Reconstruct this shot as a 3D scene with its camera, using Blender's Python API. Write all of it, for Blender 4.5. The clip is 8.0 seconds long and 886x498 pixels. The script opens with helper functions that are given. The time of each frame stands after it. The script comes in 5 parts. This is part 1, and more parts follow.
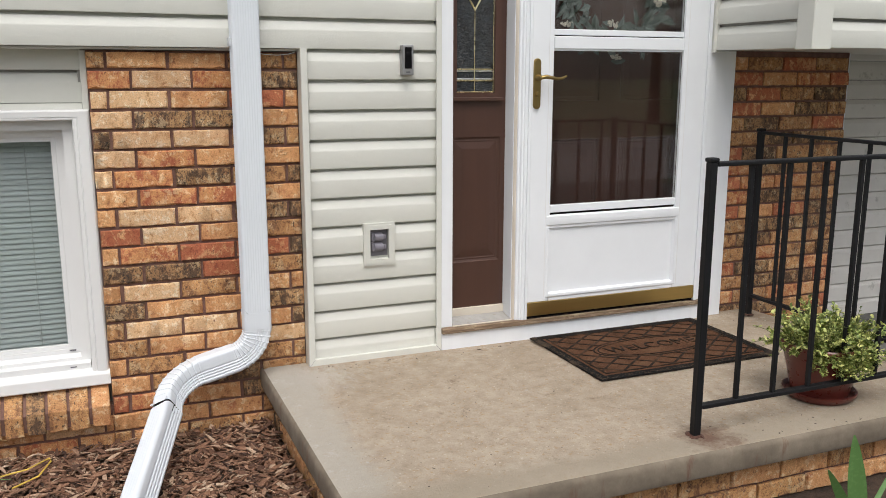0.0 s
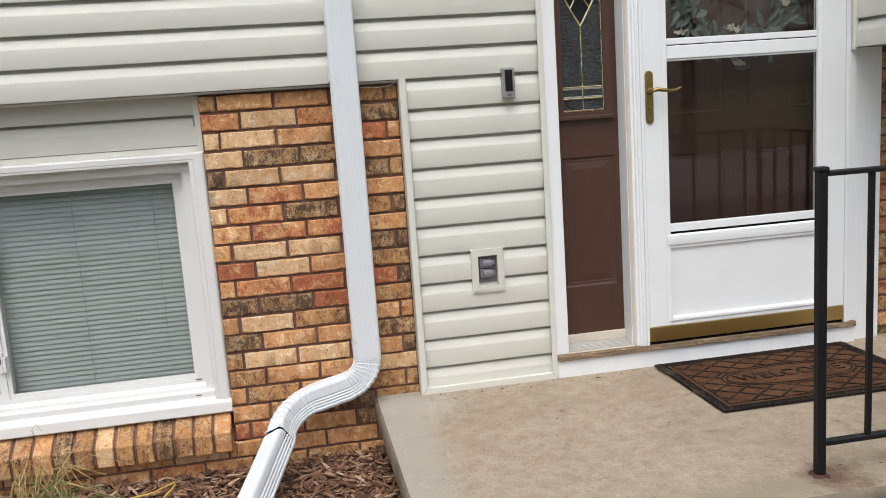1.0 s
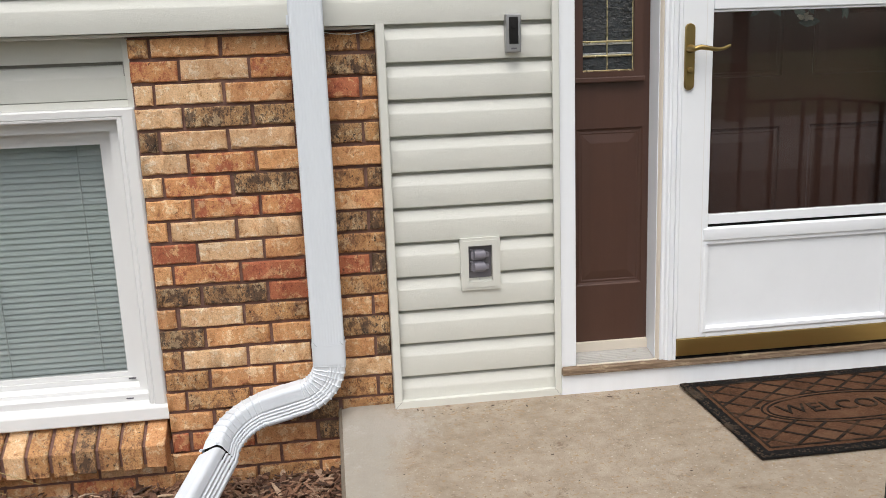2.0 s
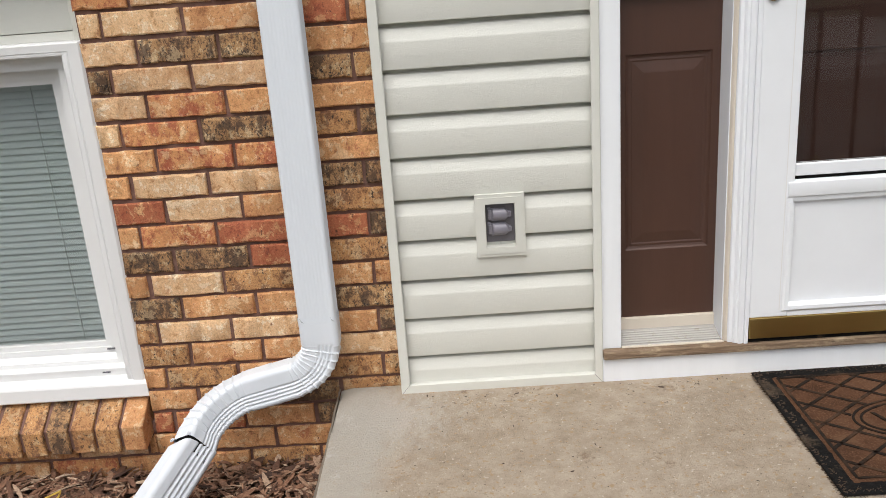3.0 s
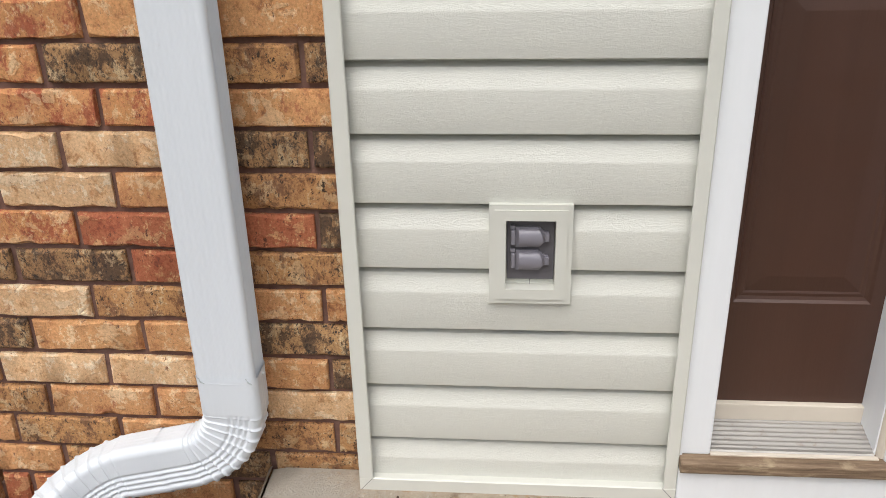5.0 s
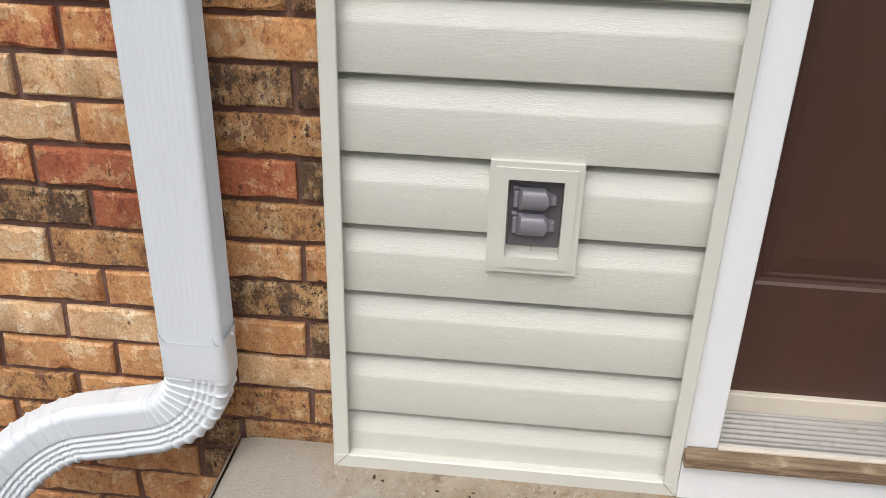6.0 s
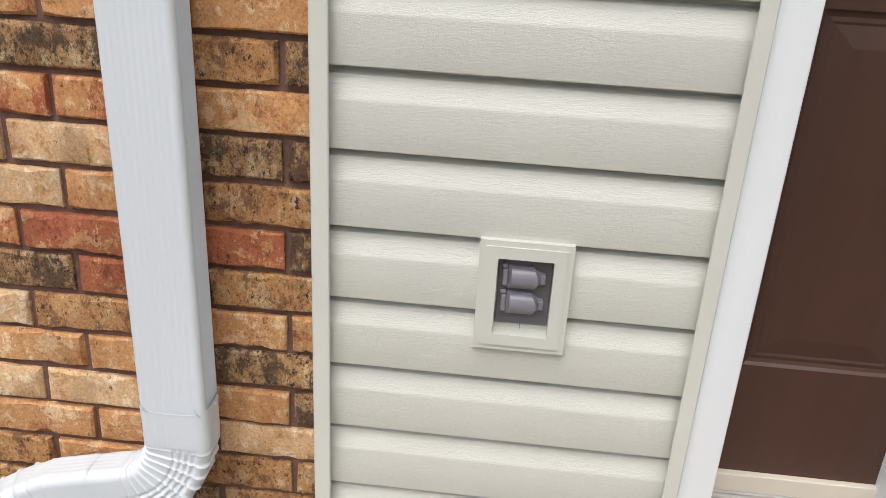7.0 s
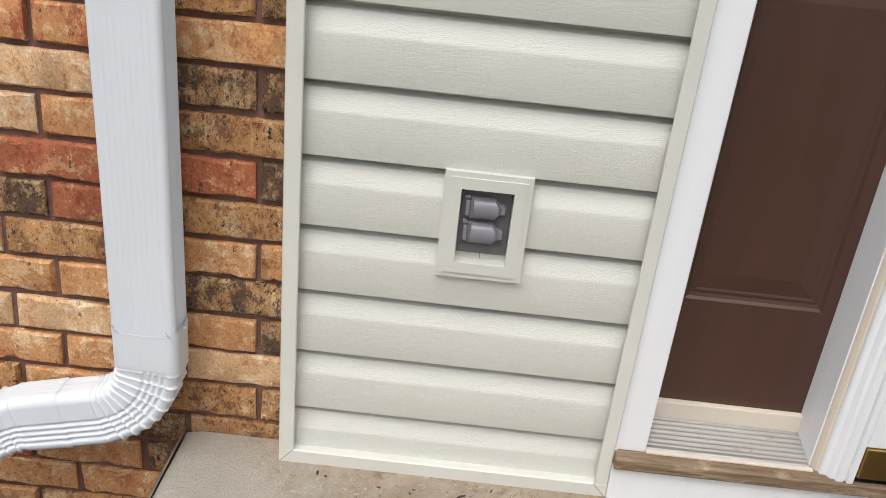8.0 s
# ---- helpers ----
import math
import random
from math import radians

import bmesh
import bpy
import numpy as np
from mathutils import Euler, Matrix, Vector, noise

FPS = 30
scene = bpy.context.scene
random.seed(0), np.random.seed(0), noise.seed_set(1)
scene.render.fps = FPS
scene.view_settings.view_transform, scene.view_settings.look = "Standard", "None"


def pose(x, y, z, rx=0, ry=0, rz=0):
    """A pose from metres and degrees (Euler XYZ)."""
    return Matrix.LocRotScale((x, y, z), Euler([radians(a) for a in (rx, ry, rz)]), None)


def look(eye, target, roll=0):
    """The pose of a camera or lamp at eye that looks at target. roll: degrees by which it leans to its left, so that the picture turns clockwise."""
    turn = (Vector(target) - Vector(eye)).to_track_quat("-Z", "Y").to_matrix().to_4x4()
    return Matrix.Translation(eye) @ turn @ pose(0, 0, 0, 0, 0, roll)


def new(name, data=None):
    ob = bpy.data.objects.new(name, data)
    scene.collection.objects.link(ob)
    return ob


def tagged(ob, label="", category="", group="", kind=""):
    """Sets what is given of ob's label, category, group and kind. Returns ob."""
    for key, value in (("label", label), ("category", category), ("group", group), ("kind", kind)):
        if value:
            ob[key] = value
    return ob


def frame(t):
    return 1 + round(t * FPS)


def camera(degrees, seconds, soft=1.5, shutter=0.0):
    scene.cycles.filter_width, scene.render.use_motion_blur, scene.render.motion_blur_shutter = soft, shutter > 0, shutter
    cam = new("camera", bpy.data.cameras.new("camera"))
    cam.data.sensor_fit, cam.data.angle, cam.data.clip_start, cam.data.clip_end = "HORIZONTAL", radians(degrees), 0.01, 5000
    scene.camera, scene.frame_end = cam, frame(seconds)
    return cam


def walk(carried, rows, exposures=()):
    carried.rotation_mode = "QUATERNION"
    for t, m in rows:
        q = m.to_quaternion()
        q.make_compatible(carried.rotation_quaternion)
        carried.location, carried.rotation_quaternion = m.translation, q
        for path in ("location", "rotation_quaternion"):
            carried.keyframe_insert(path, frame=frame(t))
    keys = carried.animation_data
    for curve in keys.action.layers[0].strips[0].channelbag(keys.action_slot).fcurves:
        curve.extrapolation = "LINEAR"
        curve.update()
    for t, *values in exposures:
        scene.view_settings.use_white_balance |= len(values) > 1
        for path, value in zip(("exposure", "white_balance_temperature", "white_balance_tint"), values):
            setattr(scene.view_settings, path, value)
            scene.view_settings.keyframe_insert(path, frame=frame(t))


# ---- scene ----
cam = camera(54.3, 8.0, soft=0.75)
PATH = [
    (0, (-0.78, -3.288, 1.151), (-0.039, -1.474, 0.752), 0.1),
    (0.5, (-0.636, -3.364, 1.191), (-0.135, -1.462, 0.83), -2.2),
    (1, (-0.472, -3.314, 1.145), (-0.133, -1.371, 0.81), -3.9),
    (1.5, (-0.348, -3.021, 1.146), (-0.022, -1.076, 0.816), -3.1),
    (2, (-0.185, -2.729, 1.136), (0.06, -0.792, 0.703), -2.2),
    (2.2, (-0.063, -2.618, 1.081), (0.096, -0.68, 0.616), -2.0),
    (3.3, (0.186, -2.052, 1.17), (0.128, -0.167, 0.504), -4.5),
    (3.5, (0.196, -1.925, 1.148), (0.142, -0.041, 0.479), -4.0),
    (4, (0.255, -1.632, 1.085), (0.079, 0.232, 0.381), -3.7),
    (4.5, (0.286, -1.352, 1.051), (0.027, 0.485, 0.305), -3.0),
    (5, (0.254, -1.267, 1.065), (0.092, 0.541, 0.224), -1.4),
    (5.2, (0.246, -1.286, 1.032), (0.105, 0.537, 0.222), -0.8),
    (6.3, (0.257, -1.09, 0.993), (0.089, 0.672, 0.06), 2.1),
    (6.5, (0.252, -1.083, 1.008), (0.087, 0.686, 0.089), 2.2),
    (7, (0.251, -1.106, 1.046), (0.107, 0.704, 0.206), 3.2),
    (7.5, (0.251, -1.169, 1.042), (0.175, 0.639, 0.189), 5.2),
    (8, (0.233, -1.204, 1.004), (0.219, 0.598, 0.136), 6.1),
]
walk(cam, [(t, look(eye, target, roll)) for t, eye, target, roll in PATH])

# ---- world and light ----
SUN_ELEV, SUN_TURN = 61, 195
world = bpy.data.worlds.new("overcast_sky")
scene.world = world
world.use_nodes = True
wn, wl = world.node_tree.nodes, world.node_tree.links
sky = wn.new("ShaderNodeTexSky")
sky.sky_type, sky.sun_disc = "NISHITA", False
sky.sun_elevation, sky.sun_rotation = radians(SUN_ELEV), radians(SUN_TURN)
sky.dust_density, sky.ozone_density = 4.0, 1.0
grey = wn.new("ShaderNodeHueSaturation")
grey.inputs["Saturation"].default_value = 0.42
wl.new(sky.outputs[0], grey.inputs["Color"])
wl.new(grey.outputs[0], wn["Background"].inputs["Color"])
wn["Background"].inputs["Strength"].default_value = 0.12
sun = new("sun", bpy.data.lights.new("sun", "SUN"))
sun.data.energy, sun.data.angle, sun.data.color = 0.85, radians(45), (1.0, 0.985, 0.96)
sun.matrix_world = look((-0.93, -4.6, 8.8), (0.3, 0, 0))
scene.view_settings.exposure = 0.66

# ---- materials ----
def rgba(c):
    return (c[0], c[1], c[2], 1.0)


class Nodes:
    """A small builder round one node material."""

    def __init__(self, name):
        self.m = bpy.data.materials.new(name)
        self.m.use_nodes = True
        self.n, self.l = self.m.node_tree.nodes, self.m.node_tree.links
        self.b = self.n["Principled BSDF"]
        self.co = self.n.new("ShaderNodeTexCoord").outputs["Object"]

    def shift(self, amount=7.0):
        """Moves the texture by a random step for each object."""
        info = self.n.new("ShaderNodeObjectInfo")
        mul = self.n.new("ShaderNodeMath")
        mul.operation = "MULTIPLY"
        mul.inputs[1].default_value = amount
        self.l.new(info.outputs["Random"], mul.inputs[0])
        add = self.n.new("ShaderNodeVectorMath")
        add.operation = "ADD"
        self.l.new(self.co, add.inputs[0])
        self.l.new(mul.outputs[0], add.inputs[1])
        self.co = add.outputs[0]
        return info.outputs["Random"]

    def noise(self, scale, detail=4.0, rough=0.6, stretch=(1, 1, 1), distort=0.0):
        mp = self.n.new("ShaderNodeMapping")
        mp.inputs["Scale"].default_value = stretch
        self.l.new(self.co, mp.inputs["Vector"])
        t = self.n.new("ShaderNodeTexNoise")
        t.inputs["Scale"].default_value = scale
        t.inputs["Detail"].default_value = detail
        t.inputs["Roughness"].default_value = rough
        t.inputs["Distortion"].default_value = distort
        self.l.new(mp.outputs[0], t.inputs["Vector"])
        return t.outputs["Fac"]

    def ramp(self, fac, stops):
        r = self.n.new("ShaderNodeValToRGB")
        e = r.color_ramp.elements
        e[0].position, e[0].color = stops[0][0], rgba(stops[0][1])
        e[1].position, e[1].color = stops[-1][0], rgba(stops[-1][1])
        for p, c in stops[1:-1]:
            x = e.new(p)
            x.color = rgba(c)
        self.l.new(fac, r.inputs[0])
        return r.outputs[0]

    def mask(self, fac, lo, hi):
        return self.ramp(fac, [(lo, (0, 0, 0)), (hi, (1, 1, 1))])

    def mix(self, fac, a, b, mode="MIX"):
        x = self.n.new("ShaderNodeMix")
        x.data_type, x.blend_type = "RGBA", mode
        for sock, v in ((x.inputs["Factor"], fac), (x.inputs["A"], a), (x.inputs["B"], b)):
            if isinstance(v, (int, float)):
                sock.default_value = v
            elif isinstance(v, tuple):
                sock.default_value = rgba(v)
            else:
                self.l.new(v, sock)
        return x.outputs["Result"]

    def color(self, c):
        self.l.new(c, self.b.inputs["Base Color"])
        return self

    def bump(self, fac, strength, distance=0.002):
        x = self.n.new("ShaderNodeBump")
        x.inputs["Strength"].default_value = strength
        x.inputs["Distance"].default_value = distance
        self.l.new(fac, x.inputs["Height"])
        if self.b.inputs["Normal"].is_linked:
            self.l.new(self.b.inputs["Normal"].links[0].from_socket, x.inputs["Normal"])
        self.l.new(x.outputs[0], self.b.inputs["Normal"])
        return self

    def rough(self, v, fac=None, v2=None):
        if fac is None:
            self.b.inputs["Roughness"].default_value = v
        else:
            r = self.ramp(fac, [(0.35, (v, v, v)), (0.65, (v2, v2, v2))])
            self.l.new(r, self.b.inputs["Roughness"])
        return self


def plain(name, c, rough=0.5, metal=0.0, vary=0.08, scale=6.0, bump=0.15, dist=0.001, fine=220.0, stretch=(1, 1, 1), dirt=None, dirt_lo=0.6, dirt_scale=9.0):
    """Paint, metal or plastic with faint mottling, fine relief and optional grime."""
    k = Nodes(name)
    lo = tuple(v * (1 - vary) for v in c)
    hi = tuple(min(1, v * (1 + vary)) for v in c)
    col = k.ramp(k.noise(scale, 5, 0.6, stretch), [(0.3, lo), (0.7, hi)])
    if dirt:
        col = k.mix(k.mask(k.noise(dirt_scale, 8, 0.7), dirt_lo, dirt_lo + 0.12), col, dirt)
    k.color(col)
    g = k.noise(fine, 3, 0.6, stretch)
    k.bump(g, bump, dist)
    k.rough(rough * 0.88, k.noise(scale * 3, 4), min(1, rough * 1.12))
    k.b.inputs["Metallic"].default_value = metal
    return k.m


def brick_material(name, pit, low, ground, pale, second, lo, flecks, fleck_at):
    """Torn face brick: mottled slip over a ground colour, upright firing streaks, flakes of slip with broken rims, burnt flecks."""
    k = Nodes(name)
    rnd = k.shift(31.0)
    torn = k.noise(31, 11, 0.74, (1.1, 1, 0.85), 0.12)
    col = k.ramp(torn, [(0.33, pit), (0.405, low), (0.46, ground), (0.555, ground), (0.58, pale), (0.66, tuple(min(1, v * 1.12) for v in pale))])
    drag = k.noise(13, 7, 0.66, (1.6, 1, 0.35), 0.1)
    col = k.mix(k.mask(drag, 0.48, 0.62), col, k.mix(0.38, col, low))
    col = k.mix(k.mask(k.noise(18, 12, 0.80, (1.2, 1, 0.7), 0.1), lo, lo + 0.05), col, k.mix(0.15, second, col))
    flake = k.noise(17, 6, 0.62, (0.95, 1, 1.15), 0.35)
    col = k.mix(k.ramp(flake, [(0.572, (0, 0, 0)), (0.582, (0.22, 0.22, 0.22)), (0.590, (0, 0, 0))]), col, k.mix(0.35, col, pit))
    col = k.mix(k.mask(flake, 0.583, 0.600), col, k.mix(0.45, pale, col))
    streak = k.noise(75, 8, 0.78, (1.2, 1, 0.75), 0.1)
    col = k.mix(k.mask(streak, fleck_at - 0.015, fleck_at + 0.02), col, flecks)
    speck = k.noise(150, 7, 0.75, (1.1, 1, 0.8))
    col = k.mix(k.mask(speck, fleck_at - 0.02, fleck_at + 0.01), col, k.mix(0.3, flecks, col))
    fine = k.ramp(k.noise(210, 4, 0.72), [(0.30, (0.72, 0.70, 0.67)), (0.55, (1.0, 1.0, 1.0)), (0.75, (1.15, 1.14, 1.11))])
    col = k.mix(1.0, col, fine, "MULTIPLY")
    shade = k.ramp(rnd, [(0.0, (0.87, 0.88, 0.87)), (1.0, (1.08, 1.13, 1.11))])
    k.color(k.mix(1.0, col, shade, "MULTIPLY"))
    k.rough(0.82)
    k.b.inputs["Specular IOR Level"].default_value = 0.3
    k.bump(torn, 0.8, 0.007)
    k.bump(k.mask(flake, 0.560, 0.610), 0.45, 0.004)
    k.bump(k.noise(120, 6, 0.72), 0.55, 0.0025)
    return k.m


BRICK = {
    "y": brick_material("brick_buff", (0.327, 0.151, 0.084), (0.614, 0.334, 0.162), (0.750, 0.475, 0.273), (0.825, 0.647, 0.458), (0.576, 0.273, 0.134), 0.58, (0.269, 0.132, 0.078), 0.63),
    "o": brick_material("brick_orange_tan", (0.260, 0.111, 0.063), (0.537, 0.238, 0.101), (0.682, 0.348, 0.159), (0.787, 0.536, 0.324), (0.442, 0.156, 0.076), 0.57, (0.202, 0.093, 0.055), 0.62),
    "x": brick_material("brick_orange_red", (0.240, 0.086, 0.051), (0.480, 0.171, 0.078), (0.643, 0.303, 0.131), (0.750, 0.485, 0.279), (0.394, 0.102, 0.055), 0.50, (0.182, 0.073, 0.047), 0.62),
    "r": brick_material("brick_red", (0.212, 0.070, 0.046), (0.400, 0.111, 0.057), (0.483, 0.159, 0.080), (0.685, 0.381, 0.193), (0.643, 0.339, 0.159), 0.545, (0.161, 0.061, 0.041), 0.61),
    "m": brick_material("brick_brown", (0.110, 0.056, 0.038), (0.355, 0.162, 0.071), (0.547, 0.283, 0.123), (0.643, 0.436, 0.252), (0.211, 0.100, 0.058), 0.52, (0.068, 0.043, 0.032), 0.59),
    "d": brick_material("brick_burnt", (0.054, 0.035, 0.030), (0.207, 0.106, 0.058), (0.442, 0.247, 0.117), (0.576, 0.405, 0.241), (0.088, 0.054, 0.039), 0.485, (0.049, 0.035, 0.030), 0.575),
}
k = Nodes("mortar")
k.color(k.ramp(k.noise(30, 6, 0.7), [(0.3, (0.125, 0.064, 0.050)), (0.7, (0.235, 0.132, 0.102))])).rough(0.95)
k.bump(k.noise(190, 5, 0.7), 0.6, 0.003)
MORTAR = k.m


def siding_material(name, c):
    k = Nodes(name)
    k.color(k.mix(k.mask(k.noise(3.0, 6, 0.65), 0.60, 0.80), k.ramp(k.noise(2.2, 4, 0.5, (0.6, 1, 2)), [(0.3, tuple(v * 0.965 for v in c)), (0.7, tuple(v * 1.03 for v in c))]), tuple(v * 0.93 for v in c)))
    grain = k.noise(92, 5, 0.62, (1.0, 1.0, 5.5), 1.3)
    k.bump(grain, 0.62, 0.0020)
    k.rough(0.33, k.noise(9, 3), 0.42)
    return k.m


SIDING = siding_material("vinyl_siding", (0.640, 0.640, 0.584))
TRIM_BEIGE = plain("vinyl_trim", (0.640, 0.640, 0.584), 0.5, vary=0.03, bump=0.08)
BLOCK_BEIGE = plain("moulded_block", (0.600, 0.600, 0.545), 0.48, vary=0.03, bump=0.06)
WHITE = plain("white_paint", (0.785, 0.806, 0.828), 0.42, vary=0.02, bump=0.06, dirt=(0.66, 0.64, 0.58), dirt_lo=0.70)
WHITE_WOOD = plain("white_wood", (0.785, 0.806, 0.828), 0.5, vary=0.03, bump=0.22, fine=70, stretch=(3, 3, 0.25), dirt=(0.60, 0.55, 0.45), dirt_lo=0.71)
CREAM = plain("cream_sill", (0.64, 0.575, 0.485), 0.55, vary=0.05, dirt=(0.34, 0.25, 0.17), dirt_lo=0.66, dirt_scale=20)
VINYL_WHITE = plain("vinyl_white", (0.735, 0.735, 0.725), 0.38, vary=0.02, bump=0.05, dirt=(0.55, 0.52, 0.43), dirt_lo=0.72)
SPOUT = plain("enamelled_aluminium", (0.680, 0.717, 0.756), 0.40, vary=0.025, bump=0.22, dist=0.0015, fine=46, stretch=(1.6, 1.6, 0.22), dirt=(0.62, 0.62, 0.62), dirt_lo=0.68, dirt_scale=30)
BROWN = plain("brown_door_paint", (0.066, 0.030, 0.020), 0.42, vary=0.07, bump=0.20, fine=80, stretch=(3, 3, 0.2))
BLACK_IRON = plain("black_iron", (0.010, 0.010, 0.011), 0.50, vary=0.2, bump=0.35, fine=120, dirt=(0.045, 0.032, 0.026), dirt_lo=0.66)
RUST = plain("rusty_stain", (0.080, 0.035, 0.022), 0.9, vary=0.4, scale=60, bump=0.8, fine=200, dist=0.003)
for black, gloss in ((BLACK_IRON, 0.22),):
    black.node_tree.nodes["Principled BSDF"].inputs["Specular IOR Level"].default_value = gloss
BRASS = plain("aged_brass", (0.33, 0.235, 0.090), 0.36, metal=1.0, vary=0.12, scale=5, bump=0.08, stretch=(0.3, 1, 2), dirt=(0.22, 0.14, 0.06), dirt_lo=0.60)
BRASS_KICK = plain("brushed_brass", (0.56, 0.41, 0.16), 0.36, metal=1.0, vary=0.10, scale=3, bump=0.12, fine=90, stretch=(0.15, 1, 3))
SILVER = plain("bevelled_glass", (0.75, 0.76, 0.74), 0.15, metal=0.9, vary=0.15, scale=40)
CAME = plain("brass_came", (0.78, 0.68, 0.42), 0.28, metal=1.0, vary=0.1)
ALU = plain("aluminium", (0.36, 0.345, 0.32), 0.50, metal=0.6, vary=0.08, dirt=(0.30, 0.26, 0.21), dirt_lo=0.58, dirt_scale=30, stretch=(0.4, 1, 1))
GREY_PLASTIC = plain("grey_plastic", (0.205, 0.195, 0.225), 0.38, vary=0.05, bump=0.05)
# darkened so the outlet plate carries its recess shadow; slots and seams share it
GREY_DARK = plain("shaded_grey", (0.115, 0.108, 0.120), 0.45, vary=0.05, bump=0.05)
SATIN = plain("satin_nickel", (0.36, 0.36, 0.36), 0.42, metal=0.8, vary=0.06)
BLACK_GLOSS = plain("black_gloss", (0.006, 0.006, 0.007), 0.08, vary=0.0, bump=0.0)
RUBBER = plain("black_rubber", (0.009, 0.0085, 0.008), 0.92, vary=0.3, scale=30, bump=0.7, fine=260, dist=0.003, dirt=(0.085, 0.062, 0.042), dirt_lo=0.55)
RUBBER.node_tree.nodes["Principled BSDF"].inputs["Specular IOR Level"].default_value = 0.12
MAT_RIB = plain("worn_rubber", (0.020, 0.0145, 0.011), 0.95, vary=0.3, scale=30, bump=0.7, fine=260, dist=0.003, dirt=(0.075, 0.042, 0.025), dirt_lo=0.50)
MAT_RIB.node_tree.nodes["Principled BSDF"].inputs["Specular IOR Level"].default_value = 0.12
FRAY = plain("frayed_fibre", (0.060, 0.038, 0.022), 0.95, vary=0.4, scale=60, bump=0.3)
ROOM = plain("room_paint", (0.30, 0.29, 0.27), 0.8)
CORD = plain("blind_cord", (0.42, 0.46, 0.46), 0.7)
BLIND = plain("blind_slat", (0.61, 0.675, 0.672), 0.5, vary=0.03, bump=0.05)
POT = plain("glazed_clay", (0.110, 0.022, 0.016), 0.30, vary=0.15, scale=12, bump=0.1, dirt=(0.16, 0.05, 0.035), dirt_lo=0.62)
BARK = plain("bark", (0.085, 0.060, 0.044), 0.9, vary=0.4, scale=8, bump=1.0, fine=30, dist=0.02, stretch=(1, 1, 0.3))
STEM = plain("green_stem", (0.10, 0.12, 0.03), 0.6, vary=0.2)
STRAW = plain("dry_straw", (0.42, 0.31, 0.13), 0.7, vary=0.25, scale=20)
PETAL = plain("white_petal", (0.72, 0.70, 0.58), 0.6, vary=0.06)

k = Nodes("sill_wood")
k.color(k.mix(k.mask(k.noise(12, 6, 0.7, (1, 1, 4)), 0.55, 0.72), k.ramp(k.noise(16, 6, 0.7, (0.5, 4, 9)), [(0.3, (0.085, 0.055, 0.034)), (0.5, (0.205, 0.138, 0.086)), (0.7, (0.350, 0.260, 0.172))]), (0.47, 0.37, 0.24)))
k.rough(0.75).bump(k.noise(30, 6, 0.7, (0.4, 4, 9)), 0.7, 0.003)
SILL_WOOD = k.m

k = Nodes("concrete")
base = k.ramp(k.noise(16, 12, 0.80), [(0.30, (0.275, 0.216, 0.158)), (0.44, (0.375, 0.305, 0.230)), (0.55, (0.430, 0.358, 0.276)), (0.70, (0.495, 0.422, 0.334))])
base = k.mix(k.mask(k.noise(1.6, 6, 0.65), 0.48, 0.62), base, k.mix(1.0, base, (0.87, 0.855, 0.835), "MULTIPLY"))
base = k.mix(k.mask(k.noise(70, 3, 0.5), 0.60, 0.66), base, (0.37, 0.262, 0.158))
base = k.mix(k.mask(k.noise(90, 3, 0.5, (1, 1, 1), 0.4), 0.64, 0.69), base, (0.52, 0.45, 0.365))
base = k.mix(k.mask(k.noise(75, 8, 0.8), 0.605, 0.63), base, (0.135, 0.102, 0.074))
base = k.mix(k.mask(k.noise(9, 10, 0.78, (1, 1, 1), 0.3), 0.585, 0.66), base, (0.245, 0.182, 0.128))
base = k.mix(k.mask(k.noise(6, 10, 0.8, (1, 1, 1), 0.3), 0.64, 0.68), base, (0.46, 0.43, 0.385))
sep = k.n.new("ShaderNodeSeparateXYZ")
k.l.new(k.co, sep.inputs[0])


def band(axis, at, wobble, fade):
    """A ragged band along a slab edge: 1 outside, 0 within."""
    m = k.n.new("ShaderNodeMath")
    m.operation = "MULTIPLY_ADD"
    k.l.new(k.noise(7, 9, 0.72), m.inputs[0])
    m.inputs[1].default_value = wobble
    k.l.new(sep.outputs[axis], m.inputs[2])
    r = k.n.new("ShaderNodeMapRange")
    r.inputs["From Min"].default_value, r.inputs["From Max"].default_value = at + wobble * 0.5, at + wobble * 0.5 + fade
    r.inputs["To Min"].default_value, r.inputs["To Max"].default_value = 0.75, 0.0
    k.l.new(m.outputs[0], r.inputs["Value"])
    return r.outputs[0]


chalk = k.n.new("ShaderNodeVectorMath")
chalk.operation = "DISTANCE"
k.l.new(k.co, chalk.inputs[0])
chalk.inputs[1].default_value = (-0.06, -0.16, 0.0)
near = k.n.new("ShaderNodeMath")
near.operation = "MULTIPLY_ADD"
k.l.new(k.noise(13, 11, 0.8, (1.6, 0.7, 1), 0.6), near.inputs[0])
k.l.new(chalk.outputs["Value"], near.inputs[2])
near.inputs[1].default_value = 0.75
base = k.mix(k.ramp(near.outputs[0], [(0.42, (0.70, 0.70, 0.70)), (0.60, (0, 0, 0))]), base, (0.50, 0.465, 0.41))
